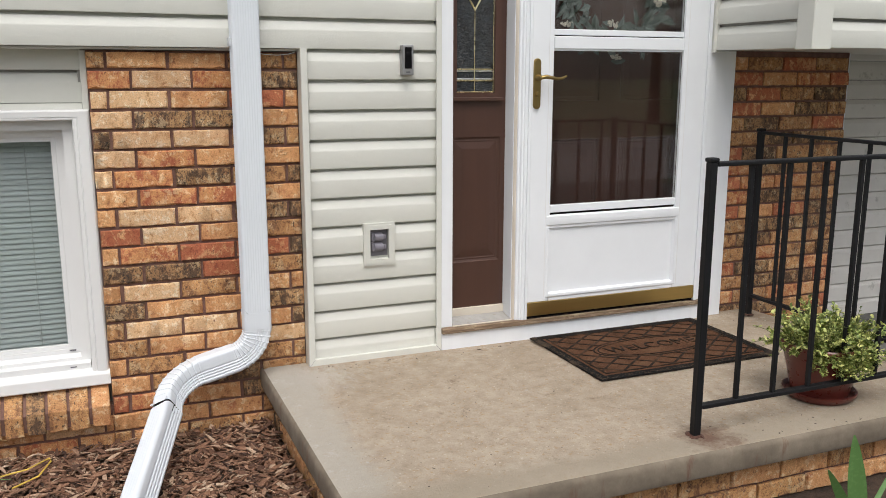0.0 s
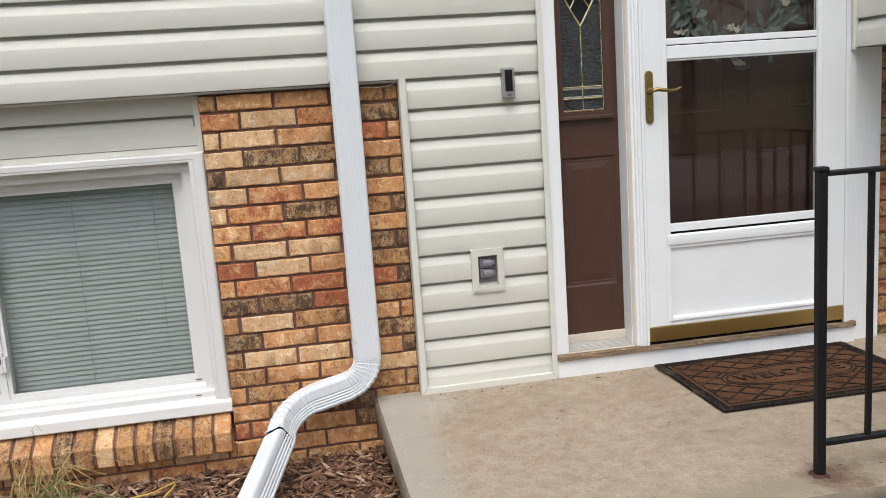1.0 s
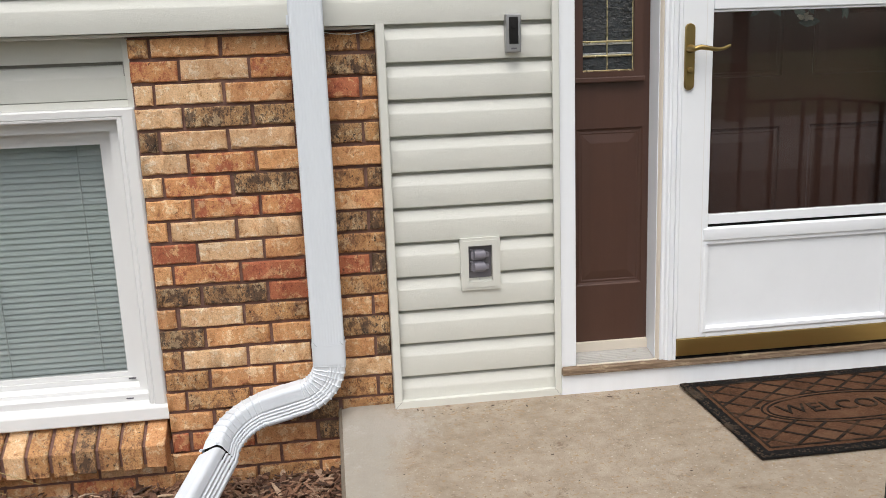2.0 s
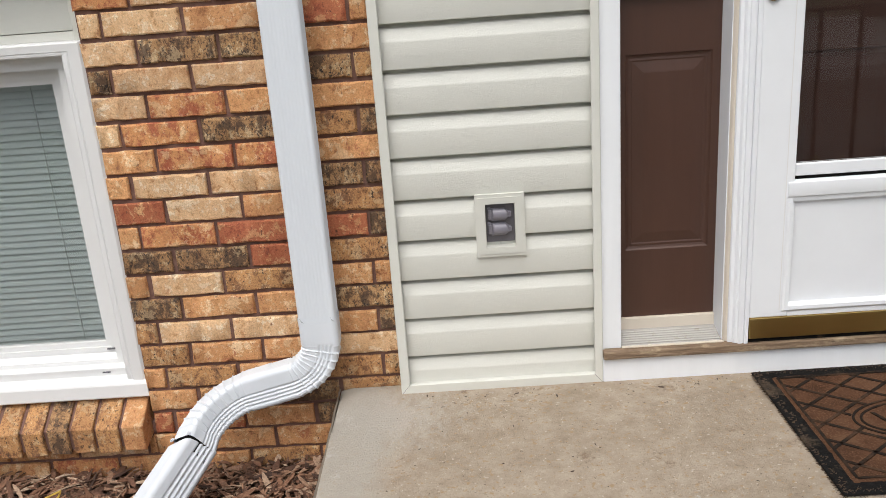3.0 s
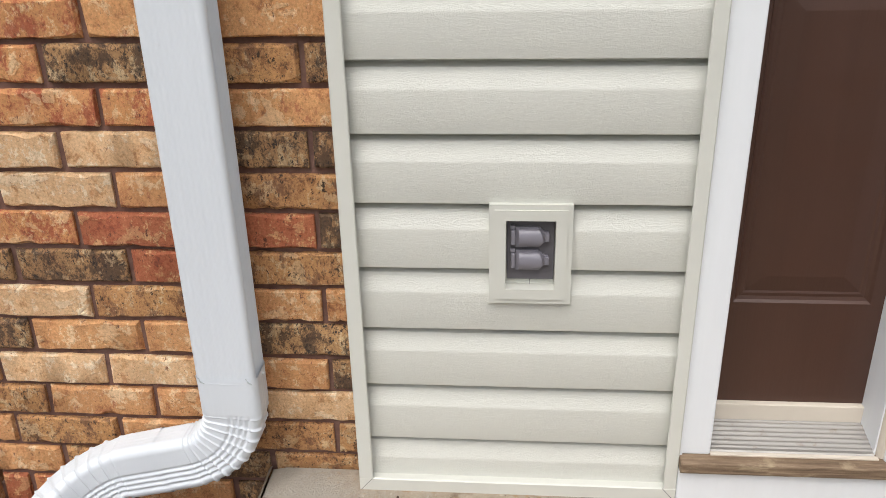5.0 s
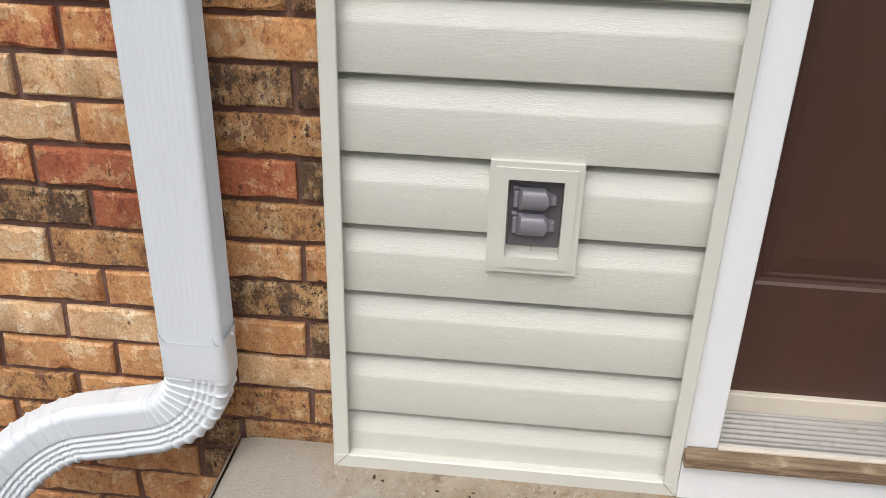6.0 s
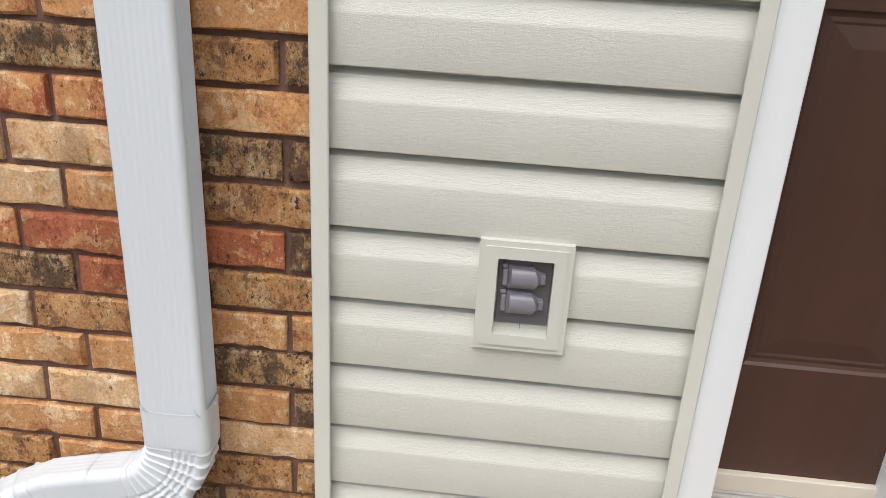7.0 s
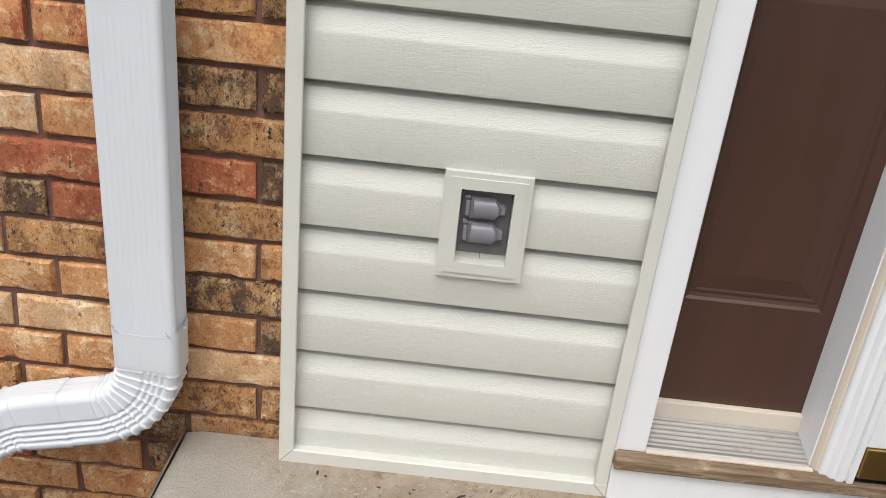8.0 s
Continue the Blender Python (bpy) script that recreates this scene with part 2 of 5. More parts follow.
# grey worn cement along the two open edges, chalky patch at the wall
base = k.mix(band("X", -0.10, 0.22, 0.09), base, (0.415, 0.388, 0.335))
base = k.mix(band("Y", -1.19, 0.16, 0.07), base, (0.320, 0.272, 0.208))
base = k.mix(k.mask(k.noise(17, 10, 0.8), 0.56, 0.64), base, k.mix(band("X", -0.155, 0.16, 0.04), base, (0.50, 0.48, 0.44)))
dist = k.n.new("ShaderNodeVectorMath")
dist.operation = "DISTANCE"
k.l.new(k.co, dist.inputs[0])
dist.inputs[1].default_value = (1.01, -1.195, 0.0)
edge = k.n.new("ShaderNodeMath")
edge.operation = "MULTIPLY_ADD"
k.l.new(k.noise(18, 8, 0.75), edge.inputs[0])
edge.inputs[1].default_value = 0.30
k.l.new(dist.outputs["Value"], edge.inputs[2])
base = k.mix(k.ramp(edge.outputs[0], [(0.17, (0.85, 0.85, 0.85)), (0.27, (0, 0, 0))]), base, (0.13, 0.066, 0.042))
k.color(base).rough(0.9)
k.b.inputs["Specular IOR Level"].default_value = 0.25
k.bump(k.noise(18, 9, 0.75), 0.6, 0.006)
k.bump(k.noise(110, 6, 0.78), 1.0, 0.005)
CONCRETE = k.m

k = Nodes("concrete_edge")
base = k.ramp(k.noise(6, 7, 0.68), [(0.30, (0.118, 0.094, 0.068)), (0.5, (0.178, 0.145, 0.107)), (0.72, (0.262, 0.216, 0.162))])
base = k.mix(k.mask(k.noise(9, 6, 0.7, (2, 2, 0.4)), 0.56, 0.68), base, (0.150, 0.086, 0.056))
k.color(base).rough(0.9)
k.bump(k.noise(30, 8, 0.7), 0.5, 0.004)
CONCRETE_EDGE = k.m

k = Nodes("soil_and_lawn")
sep = k.n.new("ShaderNodeSeparateXYZ")
k.l.new(k.co, sep.inputs[0])
far = k.n.new("ShaderNodeMapRange")
far.inputs["From Min"].default_value, far.inputs["From Max"].default_value = -2.6, -2.9
k.l.new(sep.outputs["Y"], far.inputs["Value"])
soil = k.ramp(k.noise(40, 7, 0.7), [(0.3, (0.030, 0.020, 0.014)), (0.7, (0.105, 0.066, 0.042))])
lawn = k.ramp(k.noise(3.0, 9, 0.75), [(0.3, (0.045, 0.065, 0.022)), (0.7, (0.115, 0.130, 0.050))])
k.color(k.mix(far.outputs[0], soil, lawn)).rough(0.95).bump(k.noise(60, 7, 0.75), 0.9, 0.02)
SOIL = k.m

k = Nodes("bark_mulch")
isl = k.n.new("ShaderNodeNewGeometry").outputs["Random Per Island"]
col = k.ramp(isl, [(0.0, (0.050, 0.026, 0.017)), (0.25, (0.140, 0.068, 0.040)), (0.55, (0.245, 0.125, 0.072)), (0.82, (0.345, 0.205, 0.130)), (1.0, (0.50, 0.37, 0.26))])
k.color(k.mix(k.mask(k.noise(120, 5, 0.7, (1, 1, 1)), 0.42, 0.66), col, k.mix(1.0, col, (0.55, 0.52, 0.50), "MULTIPLY"))).rough(0.88)
k.bump(k.noise(240, 4, 0.7), 0.6, 0.002)
MULCH = k.m


def leaf_material(name, c, rim):
    k = Nodes(name)
    isl = k.n.new("ShaderNodeNewGeometry").outputs["Random Per Island"]
    tone = k.ramp(isl, [(0.0, tuple(v * 0.6 for v in c)), (0.45, c), (0.72, tuple(a * 0.5 + b * 0.5 for a, b in zip(c, rim))), (1.0, rim)])
    k.color(k.mix(k.mask(k.noise(90, 4, 0.6), 0.5, 0.62), tone, k.mix(0.45, tone, rim)))
    k.rough(0.5)
    k.b.inputs["Subsurface Weight"].default_value = 0.0
    return k.m


LEAF_POT = leaf_material("variegated_leaf", (0.165, 0.235, 0.042), (0.68, 0.66, 0.24))
LEAF_BROAD = leaf_material("broad_leaf", (0.095, 0.200, 0.055), (0.15, 0.28, 0.09))
LEAF_TREE = leaf_material("tree_leaf", (0.050, 0.085, 0.025), (0.10, 0.13, 0.04))
LEAF_WREATH = leaf_material("wreath_leaf", (0.10, 0.14, 0.115), (0.20, 0.26, 0.235))

k = Nodes("coir_pile")
col = k.ramp(k.noise(7, 7, 0.7), [(0.3, (0.055, 0.026, 0.015)), (0.55, (0.100, 0.049, 0.027)), (0.75, (0.155, 0.086, 0.050))])
col = k.mix(k.mask(k.noise(210, 3, 0.7), 0.5, 0.7), col, (0.175, 0.092, 0.050))
k.color(col).rough(0.97).bump(k.noise(260, 4, 0.75), 1.0, 0.004)
k.b.inputs["Specular IOR Level"].default_value = 0.08
COIR = k.m


def glass(name, tint, gloss=0.02):
    k = Nodes(name)
    t = k.n.new("ShaderNodeBsdfTransparent")
    t.inputs[0].default_value = rgba(tint)
    g = k.n.new("ShaderNodeBsdfGlossy")
    g.inputs["Roughness"].default_value = gloss
    f = k.n.new("ShaderNodeFresnel")
    f.inputs[0].default_value = 1.5
    x = k.n.new("ShaderNodeMixShader")
    k.l.new(f.outputs[0], x.inputs[0])
    k.l.new(t.outputs[0], x.inputs[1])
    k.l.new(g.outputs[0], x.inputs[2])
    k.l.new(x.outputs[0], k.n["Material Output"].inputs["Surface"])
    return k.m


GLASS = glass("window_glass", (0.955, 0.965, 0.96))
GLASS_DOOR = glass("door_glass", (0.93, 0.92, 0.92))
k = Nodes("textured_glass")
k.color(k.ramp(k.noise(30, 3), [(0.3, (0.010, 0.013, 0.015)), (0.7, (0.026, 0.032, 0.036))])).rough(0.07)
k.bump(k.noise(60, 4, 0.6, (1, 1, 1.7), 0.9), 1.0, 0.010)
GLASS_WAVY = k.m

# ---- mesh helpers ----
def mesh_of(name, bm, material, smooth=False):
    bmesh.ops.recalc_face_normals(bm, faces=bm.faces)
    me = bpy.data.meshes.new(name)
    bm.to_mesh(me)
    bm.free()
    me.materials.append(material)
    if smooth:
        me.shade_smooth()
        me.set_sharp_from_angle(angle=radians(35))
    return me


def part(name, bm, material, parent=None, label="", smooth=False):
    ob = new(name, mesh_of(name, bm, material, smooth))
    ob.parent = parent
    if label:
        ob["label"] = label
    return ob


def thing(name, label, category, kind="", group=""):
    return tagged(new(name), label, category, group, kind)


def box(bm, x0, x1, y0, y1, z0, z1, bevel=0.0, segs=2):
    g = bmesh.ops.create_cube(bm, size=1.0)
    bmesh.ops.transform(bm, matrix=Matrix.Translation(((x0 + x1) / 2, (y0 + y1) / 2, (z0 + z1) / 2)) @ Matrix.Diagonal((x1 - x0, y1 - y0, z1 - z0, 1)), verts=g["verts"])
    if bevel:
        es = list({e for v in g["verts"] for e in v.link_edges})
        bmesh.ops.bevel(bm, geom=es, offset=bevel, segments=segs, affect="EDGES", profile=0.5)
    return bm


def boxed(*a, **kw):
    return box(bmesh.new(), *a, **kw)


def extrude_x(prof, x0, x1, bm=None):
    """A closed profile of (y, z) drawn out along x."""
    bm = bm or bmesh.new()
    a = [bm.verts.new((x0, y, z)) for y, z in prof]
    b = [bm.verts.new((x1, y, z)) for y, z in prof]
    n = len(prof)
    for i in range(n):
        bm.faces.new((a[i], a[(i + 1) % n], b[(i + 1) % n], b[i]))
    bm.faces.new(a[::-1])
    bm.faces.new(b)
    return bm


def extrude_z(prof, z0, z1, bm=None):
    """A closed profile of (x, y) drawn out along z."""
    bm = bm or bmesh.new()
    a = [bm.verts.new((x, y, z0)) for x, y in prof]
    b = [bm.verts.new((x, y, z1)) for x, y in prof]
    n = len(prof)
    for i in range(n):
        bm.faces.new((a[i], a[(i + 1) % n], b[(i + 1) % n], b[i]))
    bm.faces.new(a[::-1])
    bm.faces.new(b)
    return bm


def ring_frame(bm, x0, x1, z0, z1, w, y0, y1):
    """A mitred rectangular frame of width w between y0 (front) and y1."""
    def loop(d, y):
        return [bm.verts.new(p) for p in ((x0 + d, y, z0 + d), (x1 - d, y, z0 + d), (x1 - d, y, z1 - d), (x0 + d, y, z1 - d))]
    of, inf, ob_, ib = loop(0, y0), loop(w, y0), loop(0, y1), loop(w, y1)
    for i in range(4):
        j = (i + 1) % 4
        for q in ((of[i], of[j], inf[j], inf[i]), (ob_[j], ob_[i], ib[i], ib[j]), (of[j], of[i], ob_[i], ob_[j]), (inf[i], inf[j], ib[j], ib[i])):
            bm.faces.new(q)
    return bm


def soft_edges(bm, offset, segs=2):
    es = [e for e in bm.edges if len(e.link_faces) == 2 and e.calc_face_angle(0) > 0.5]
    bmesh.ops.bevel(bm, geom=es, offset=offset, segments=segs, affect="EDGES", profile=0.5)
    return bm


def lathe(prof, cx, cy, segs=40, bm=None):
    bm = bm or bmesh.new()
    rings = [[bm.verts.new((cx + r * math.cos(2 * math.pi * i / segs), cy + r * math.sin(2 * math.pi * i / segs), z)) for i in range(segs)] for r, z in prof]
    for a, b in zip(rings, rings[1:]):
        for i in range(segs):
            bm.faces.new((a[i], a[(i + 1) % segs], b[(i + 1) % segs], b[i]))
    return bm


def tube(bm, pts, radii, sides=7):
    """A tapered tube along points."""
    rings = []
    for i, p in enumerate(pts):
        d = (Vector(pts[min(i + 1, len(pts) - 1)]) - Vector(pts[max(i - 1, 0)])).normalized()
        u = d.orthogonal().normalized()
        v = d.cross(u)
        rings.append([bm.verts.new(Vector(p) + radii[i] * (math.cos(2 * math.pi * s / sides) * u + math.sin(2 * math.pi * s / sides) * v)) for s in range(sides)])
    for a, b in zip(rings, rings[1:]):
        best = min(range(sides), key=lambda s: (a[0].co - b[s].co).length)
        for s in range(sides):
            bm.faces.new((a[s], a[(s + 1) % sides], b[(s + 1 + best) % sides], b[(s + best) % sides]))
    bm.faces.new(rings[0][::-1])
    bm.faces.new(rings[-1])
    return bm


def setting(name, bm, material, label, category, smooth=False):
    return tagged(part(name, bm, material, smooth=smooth), label, category, kind="structure")


def blank(name, label, category):
    return thing(name, label, category, kind="structure")


# ---- plan ----
COURSE = 0.0713          # brick course
COURSE_0 = 0.021         # a bed joint
LAP = 0.1143             # siding exposure
LAP_0 = -0.017
BRICK_Y = 0.040          # face of the brick walls
GROUND = -0.245

# ---- ground and mulch ----
setting("ground", box(bmesh.new(), -120, 120, -160, 60, GROUND - 0.5, GROUND - 0.02), SOIL, "dark soil by the house running out into mown lawn", "ground")


def bed_height(x, y):
    return GROUND + 0.012 * noise.noise((x * 5, y * 5, 1.3)) + 0.02 * noise.noise((x * 1.7, y * 1.7, 4.0)) + 0.012 * max(0, x + 0.7)


def chips(x0, x1, y0, y1, count, seed):
    """Shredded bark: thin crooked slivers lying at all angles."""
    rng = np.random.default_rng(seed)
    vs, fs = [], []
    for _ in range(count):
        x, y = rng.uniform(x0, x1), rng.uniform(y0, y1)
        long = rng.gamma(2.6, 0.012) + 0.009
        wide = min(0.019, long * (rng.uniform(0.35, 0.60) if rng.random() < 0.25 else rng.uniform(0.10, 0.32)))
        thick = rng.uniform(0.0006, 0.0022)
        m = Matrix.Translation((x, y, bed_height(x, y) + rng.uniform(0.0, 0.026))) @ Euler((rng.normal(0, 0.42), rng.normal(0, 0.26), rng.uniform(0, 6.28))).to_matrix().to_4x4()
        base, bend = len(vs), rng.uniform(-0.2, 0.2)
        for z in (-thick, thick):
            for u, w in ((-1, 0.35), (-0.25, 1.0), (0.45, 0.85), (1, 0.25)):
                for s in (-1, 1):
                    vs.append(m @ Vector((u * long / 2, (s * w * rng.uniform(0.7, 1.1) + bend * (1 - u * u) * 2) * wide / 2, z + 0.12 * long * (1 - u * u) * 0.3)))
        for q in ((0, 2, 3, 1), (2, 4, 5, 3), (4, 6, 7, 5), (9, 11, 10, 8), (11, 13, 12, 10), (13, 15, 14, 12), (0, 8, 10, 2), (2, 10, 12, 4), (4, 12, 14, 6), (3, 11, 9, 1), (5, 13, 11, 3), (7, 15, 13, 5), (1, 9, 8, 0), (6, 14, 15, 7)):
            fs.append([base + i for i in q])
    return vs, fs


me = bpy.data.meshes.new("mulch_bed")
vs, fs = chips(-2.3, -0.185, -1.5, 0.03, 22000, 5)
nx, ny = 60, 50
base = len(vs)
for j in range(ny + 1):
    for i in range(nx + 1):
        x, y = -2.6 + 2.42 * i / nx, -2.2 + 2.26 * j / ny
        vs.append(Vector((x, y, bed_height(x, y) - 0.004)))
for j in range(ny):
    for i in range(nx):
        a = base + j * (nx + 1) + i
        fs.append([a, a + 1, a + nx + 2, a + nx + 1])
me.from_pydata(vs, [], fs)
me.materials.append(MULCH)
me.materials.append(SOIL)
for p in me.polygons[-nx * ny:]:
    p.material_index = 1
tagged(new("mulch_bed", me), "brown shredded bark mulch along the house wall", "mulch", kind="stuff")

setting("road", boxed(-80, 80, -13.5, -6.5, GROUND - 0.02, GROUND - 0.012), plain("pale_asphalt", (0.32, 0.31, 0.30), 0.9, vary=0.2, scale=3, bump=0.5), "pale worn asphalt street past the lawn", "road")

# out of view, assumed from the garage; added to bounce light onto its door
setting("driveway", boxed(2.36, 6.2, -6.5, 0.40, GROUND - 0.02, GROUND - 0.006), plain("old_asphalt", (0.115, 0.110, 0.105), 0.9, vary=0.15, scale=4, bump=0.5), "worn grey asphalt driveway before the garage door", "driveway")

# ---- porch slab ----
SLAB = (-0.202, 2.24, -1.272, 0.036)


def sunk(y):
    """How far the slab has settled along the house wall."""
    return 0.009 * min(1.0, max(0.0, (y + 0.24) / 0.19))



porch = blank("porch_slab", "weathered tan concrete porch slab with worn rounded edges", "porch")
bm = bmesh.new()
x0, x1, y0, y1 = SLAB
nx, ny = 90, 50
grid = [[None] * (ny + 1) for _ in range(nx + 1)]
for i in range(nx + 1):
    for j in range(ny + 1):
        x, y = x0 + (x1 - x0) * i / nx, y0 + (y1 - y0) * j / ny
        edge = min(x - x0, y - y0)
        z = -0.006 * max(0, 1 - edge / 0.02) ** 2 - 0.0035 * max(0, noise.noise((x * 9, y * 9, 2))) * (1 if edge < 0.12 else 0.2) - sunk(y)
        grid[i][j] = bm.verts.new((x, y, z))
for i in range(nx):
    for j in range(ny):
        bm.faces.new((grid[i][j], grid[i + 1][j], grid[i + 1][j + 1], grid[i][j + 1]))
part("slab_top", bm, CONCRETE, porch, smooth=True)


def slab_skirt(a, b, outward, low):
    """The slab's rough vertical face from a to b."""
    bm = bmesh.new()
    n = 80
    prev = None
    for i in range(n + 1):
        t = i / n
        x, y = a[0] + (b[0] - a[0]) * t, a[1] + (b[1] - a[1]) * t
        col = []
        for d, z in ((0, -0.006), (0.005, -0.010), (0.009, -0.017), (0.011, -0.026), (0.011, low + 0.012), (0.006, low), (-0.06, low)):
            w = 0.003 * noise.noise((x * 14, y * 14, z * 30)) if -0.01 > z > low else 0
            col.append(bm.verts.new((x + outward[0] * (d + w), y + outward[1] * (d + w), z)))
        if prev:
            for p in range(len(col) - 1):
                bm.faces.new((prev[p], col[p], col[p + 1], prev[p + 1]))
        prev = col
    return bm


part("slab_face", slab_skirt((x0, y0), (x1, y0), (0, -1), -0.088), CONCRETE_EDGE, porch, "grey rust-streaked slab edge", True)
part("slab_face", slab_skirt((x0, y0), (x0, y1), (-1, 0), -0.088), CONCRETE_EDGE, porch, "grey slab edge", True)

# ---- house core: sheathing, rooms ----
bm = bmesh.new()
box(bm, -4.5, -2.35, 0.10, 0.16, -0.6, 2.7)
box(bm, -2.35, -0.80, 0.12, 0.17, 1.03, 2.7)
box(bm, -2.35, -0.80, 0.10, 0.16, -0.6, 0.02)
box(bm, -0.80, 0.585, 0.10, 0.16, -0.6, 2.7)
box(bm, 0.585, 1.905, 0.10, 0.16, 2.12, 2.7)
box(bm, 1.905, 2.80, 0.10, 0.16, -0.6, 2.7)
box(bm, 0.585, 1.905, 0.22, 0.28, -0.6, 2.12)
setting("wall_core", bm, ROOM, "plain inner wall behind the cladding", "wall")
# unseen room box, added to stop light coming through from behind
bm = bmesh.new()
box(bm, -4.5, 0.58, 2.2, 2.26, -0.6, 2.7)
box(bm, -4.56, -4.5, 0.1, 2.26, -0.6, 2.7)
box(bm, 0.52, 0.58, 0.161, 2.2, -0.6, 2.7)
setting("wall_room", bm, ROOM, "unseen room walls that block light behind the window", "wall")
setting("floor_room", boxed(-4.5, 0.52, 0.161, 2.2, -0.66, -0.6), ROOM, "unseen room floor that blocks light", "floor")
setting("ceiling_room", boxed(-4.5, 0.52, 0.161, 2.2, 2.7, 2.76), ROOM, "unseen room ceiling that blocks light", "ceiling")


# ---- siding ----
def lap_profile(z, y=0.0):
    """One Dutch-lap course: flat face, cove at the top, thin lip below."""
    pts = [(y + 0.007, z + 0.0024), (y + 0.0018, z), (y + 0.0005, z + 0.0006), (y, z + 0.0022), (y + 0.0012, z + 0.0665)]
    for i in range(1, 6):                       # the shoulder turns from upright to the bevel's slope
        t = i / 5
        pts.append((y + 0.0012 + 0.0001 * i + 0.0010 * t * t, z + 0.0665 + 0.0060 * t))
    pts += [(y + 0.0122, z + 0.1005), (y + 0.0152, z + 0.1025), (y + 0.0262, z + 0.1058), (y + 0.0280, z + 0.1185), (y + 0.0300, z + 0.1185), (y + 0.0300, z + 0.012), (y + 0.007, z + 0.0060)]
    return pts


def course(parent, x0, x1, z, y=0.0):
    return part("siding_course", extrude_x(lap_profile(z, y), x0, x1), SIDING, parent, smooth=True)


entry = blank("wall_siding_entry", "beige Dutch-lap vinyl siding panel beside the entry", "siding")
BLK = (0.2155, 0.3475, 0.3830, 0.5575)
for n in range(0, 11):
    z = LAP_0 + LAP * n
    if n == 0:
        prof = [(y, max(zz, 0.012)) for y, zz in lap_profile(z)]
        part("siding_course", extrude_x(prof, -0.019, 0.5465), SIDING, entry, smooth=True)
    elif n in (3, 4):
        course(entry, -0.019, BLK[0] + 0.006, z)
        course(entry, BLK[1] - 0.006, 0.5465, z)
        if n == 3:
            bm = extrude_x([(y, zz) for y, zz in lap_profile(z) if zz < 0.393 and y < 0.0045] + [(0.0035, 0.3925), (0.0195, 0.3925)], BLK[0] + 0.006, BLK[1] - 0.006)
            part("siding_course", bm, SIDING, entry, smooth=True)
    else:
        course(entry, -0.019, 0.5465, z)
upper = blank("wall_siding_upper", "beige Dutch-lap vinyl siding above the brick", "siding")
for n in range(11, 24):
    course(upper, -4.5, 0.534, LAP_0 + LAP * n, 0.0)
part("starter_strip", boxed(-4.5, -0.025, 0.020, 0.099, 1.231, 1.239), TRIM_BEIGE, upper)


def channel(inner, outer, z0, z1, name, parent):
    """A J-channel standing on end: a face flange over the siding's ends and a return to the wall."""
    s_ = 1 if outer > inner else -1
    prof = [(inner, -0.0165), (inner + s_ * 0.0015, -0.018), (outer - s_ * 0.002, -0.018), (outer, -0.016), (outer, 0.04), (outer - s_ * 0.003, 0.04), (outer - s_ * 0.003, -0.0145), (inner, -0.0145)]
    return part(name, extrude_z(prof, z0, z1), TRIM_BEIGE, parent)


channel(0.003, -0.023, -0.013, 1.243, "j_channel", entry)
channel(0.527, 0.550, -0.013, 2.7, "j_channel", entry)
bm = extrude_x([(0.03, -0.014), (-0.0165, -0.014), (-0.0185, -0.012), (-0.0185, 0.015), (-0.0165, 0.0165), (-0.010, 0.0165), (0.03, 0.012)], -0.0225, 0.5495)
part("j_channel_base", bm, TRIM_BEIGE, entry)
# mitre marks in the corners of the channel
for sx, cx in ((1, -0.023), (-1, 0.550)):
    bm = bmesh.new()
    p = [(cx, -0.0188, -0.0115), (cx + sx * 0.0008, -0.0188, -0.0118), (cx + sx * 0.0246, -0.0188, 0.0162), (cx + sx * 0.0236, -0.0188, 0.0166)]
    a = [bm.verts.new(q) for q in p]
    b = [bm.verts.new((q[0], q[1] + 0.0012, q[2])) for q in p]
    bm.faces.new(a), bm.faces.new(b[::-1])
    for i in range(4):
        bm.faces.new((a[i], b[i], b[(i + 1) % 4], a[(i + 1) % 4]))
    part("mitre_joint", bm, GREY_DARK, entry, "dark mitre joint")

# ---- brick walls: backing, bricks come last ----
wall_left = blank("wall_brick_left", "orange and brown face brick wall with dark mortar", "brick wall")
part("mortar_bed", boxed(-0.768, -0.022, BRICK_Y + 0.011, 0.0995, -0.6, 1.228), MORTAR, wall_left, "dark purplish-brown mortar")
part("mortar_bed", boxed(-4.5, -0.769, BRICK_Y + 0.011, 0.0995, -0.6, -0.085), MORTAR, wall_left, "dark purplish-brown mortar")
wall_right = blank("wall_brick_right", "orange and brown face brick wall beyond the door", "brick wall")
part("mortar_bed", boxed(2.035, 2.785, BRICK_Y + 0.011, 0.0995, -0.6, 1.2545), MORTAR, wall_right, "dark purplish-brown mortar")
wall_base = blank("wall_brick_porch", "face brick base under the porch slab", "brick wall")
part("mortar_bed", boxed(SLAB[0] + 0.055, SLAB[1] - 0.05, SLAB[2] + 0.072, 0.048, -0.6, -0.095), MORTAR, wall_base, "dark purplish-brown mortar")

# ---- window ----
win = blank("window_1", "white sliding window with closed mini blinds behind the glass", "window")
WX0, WX1, WZ0, WZ1 = -2.34, -0.770, 0.050, 1.022


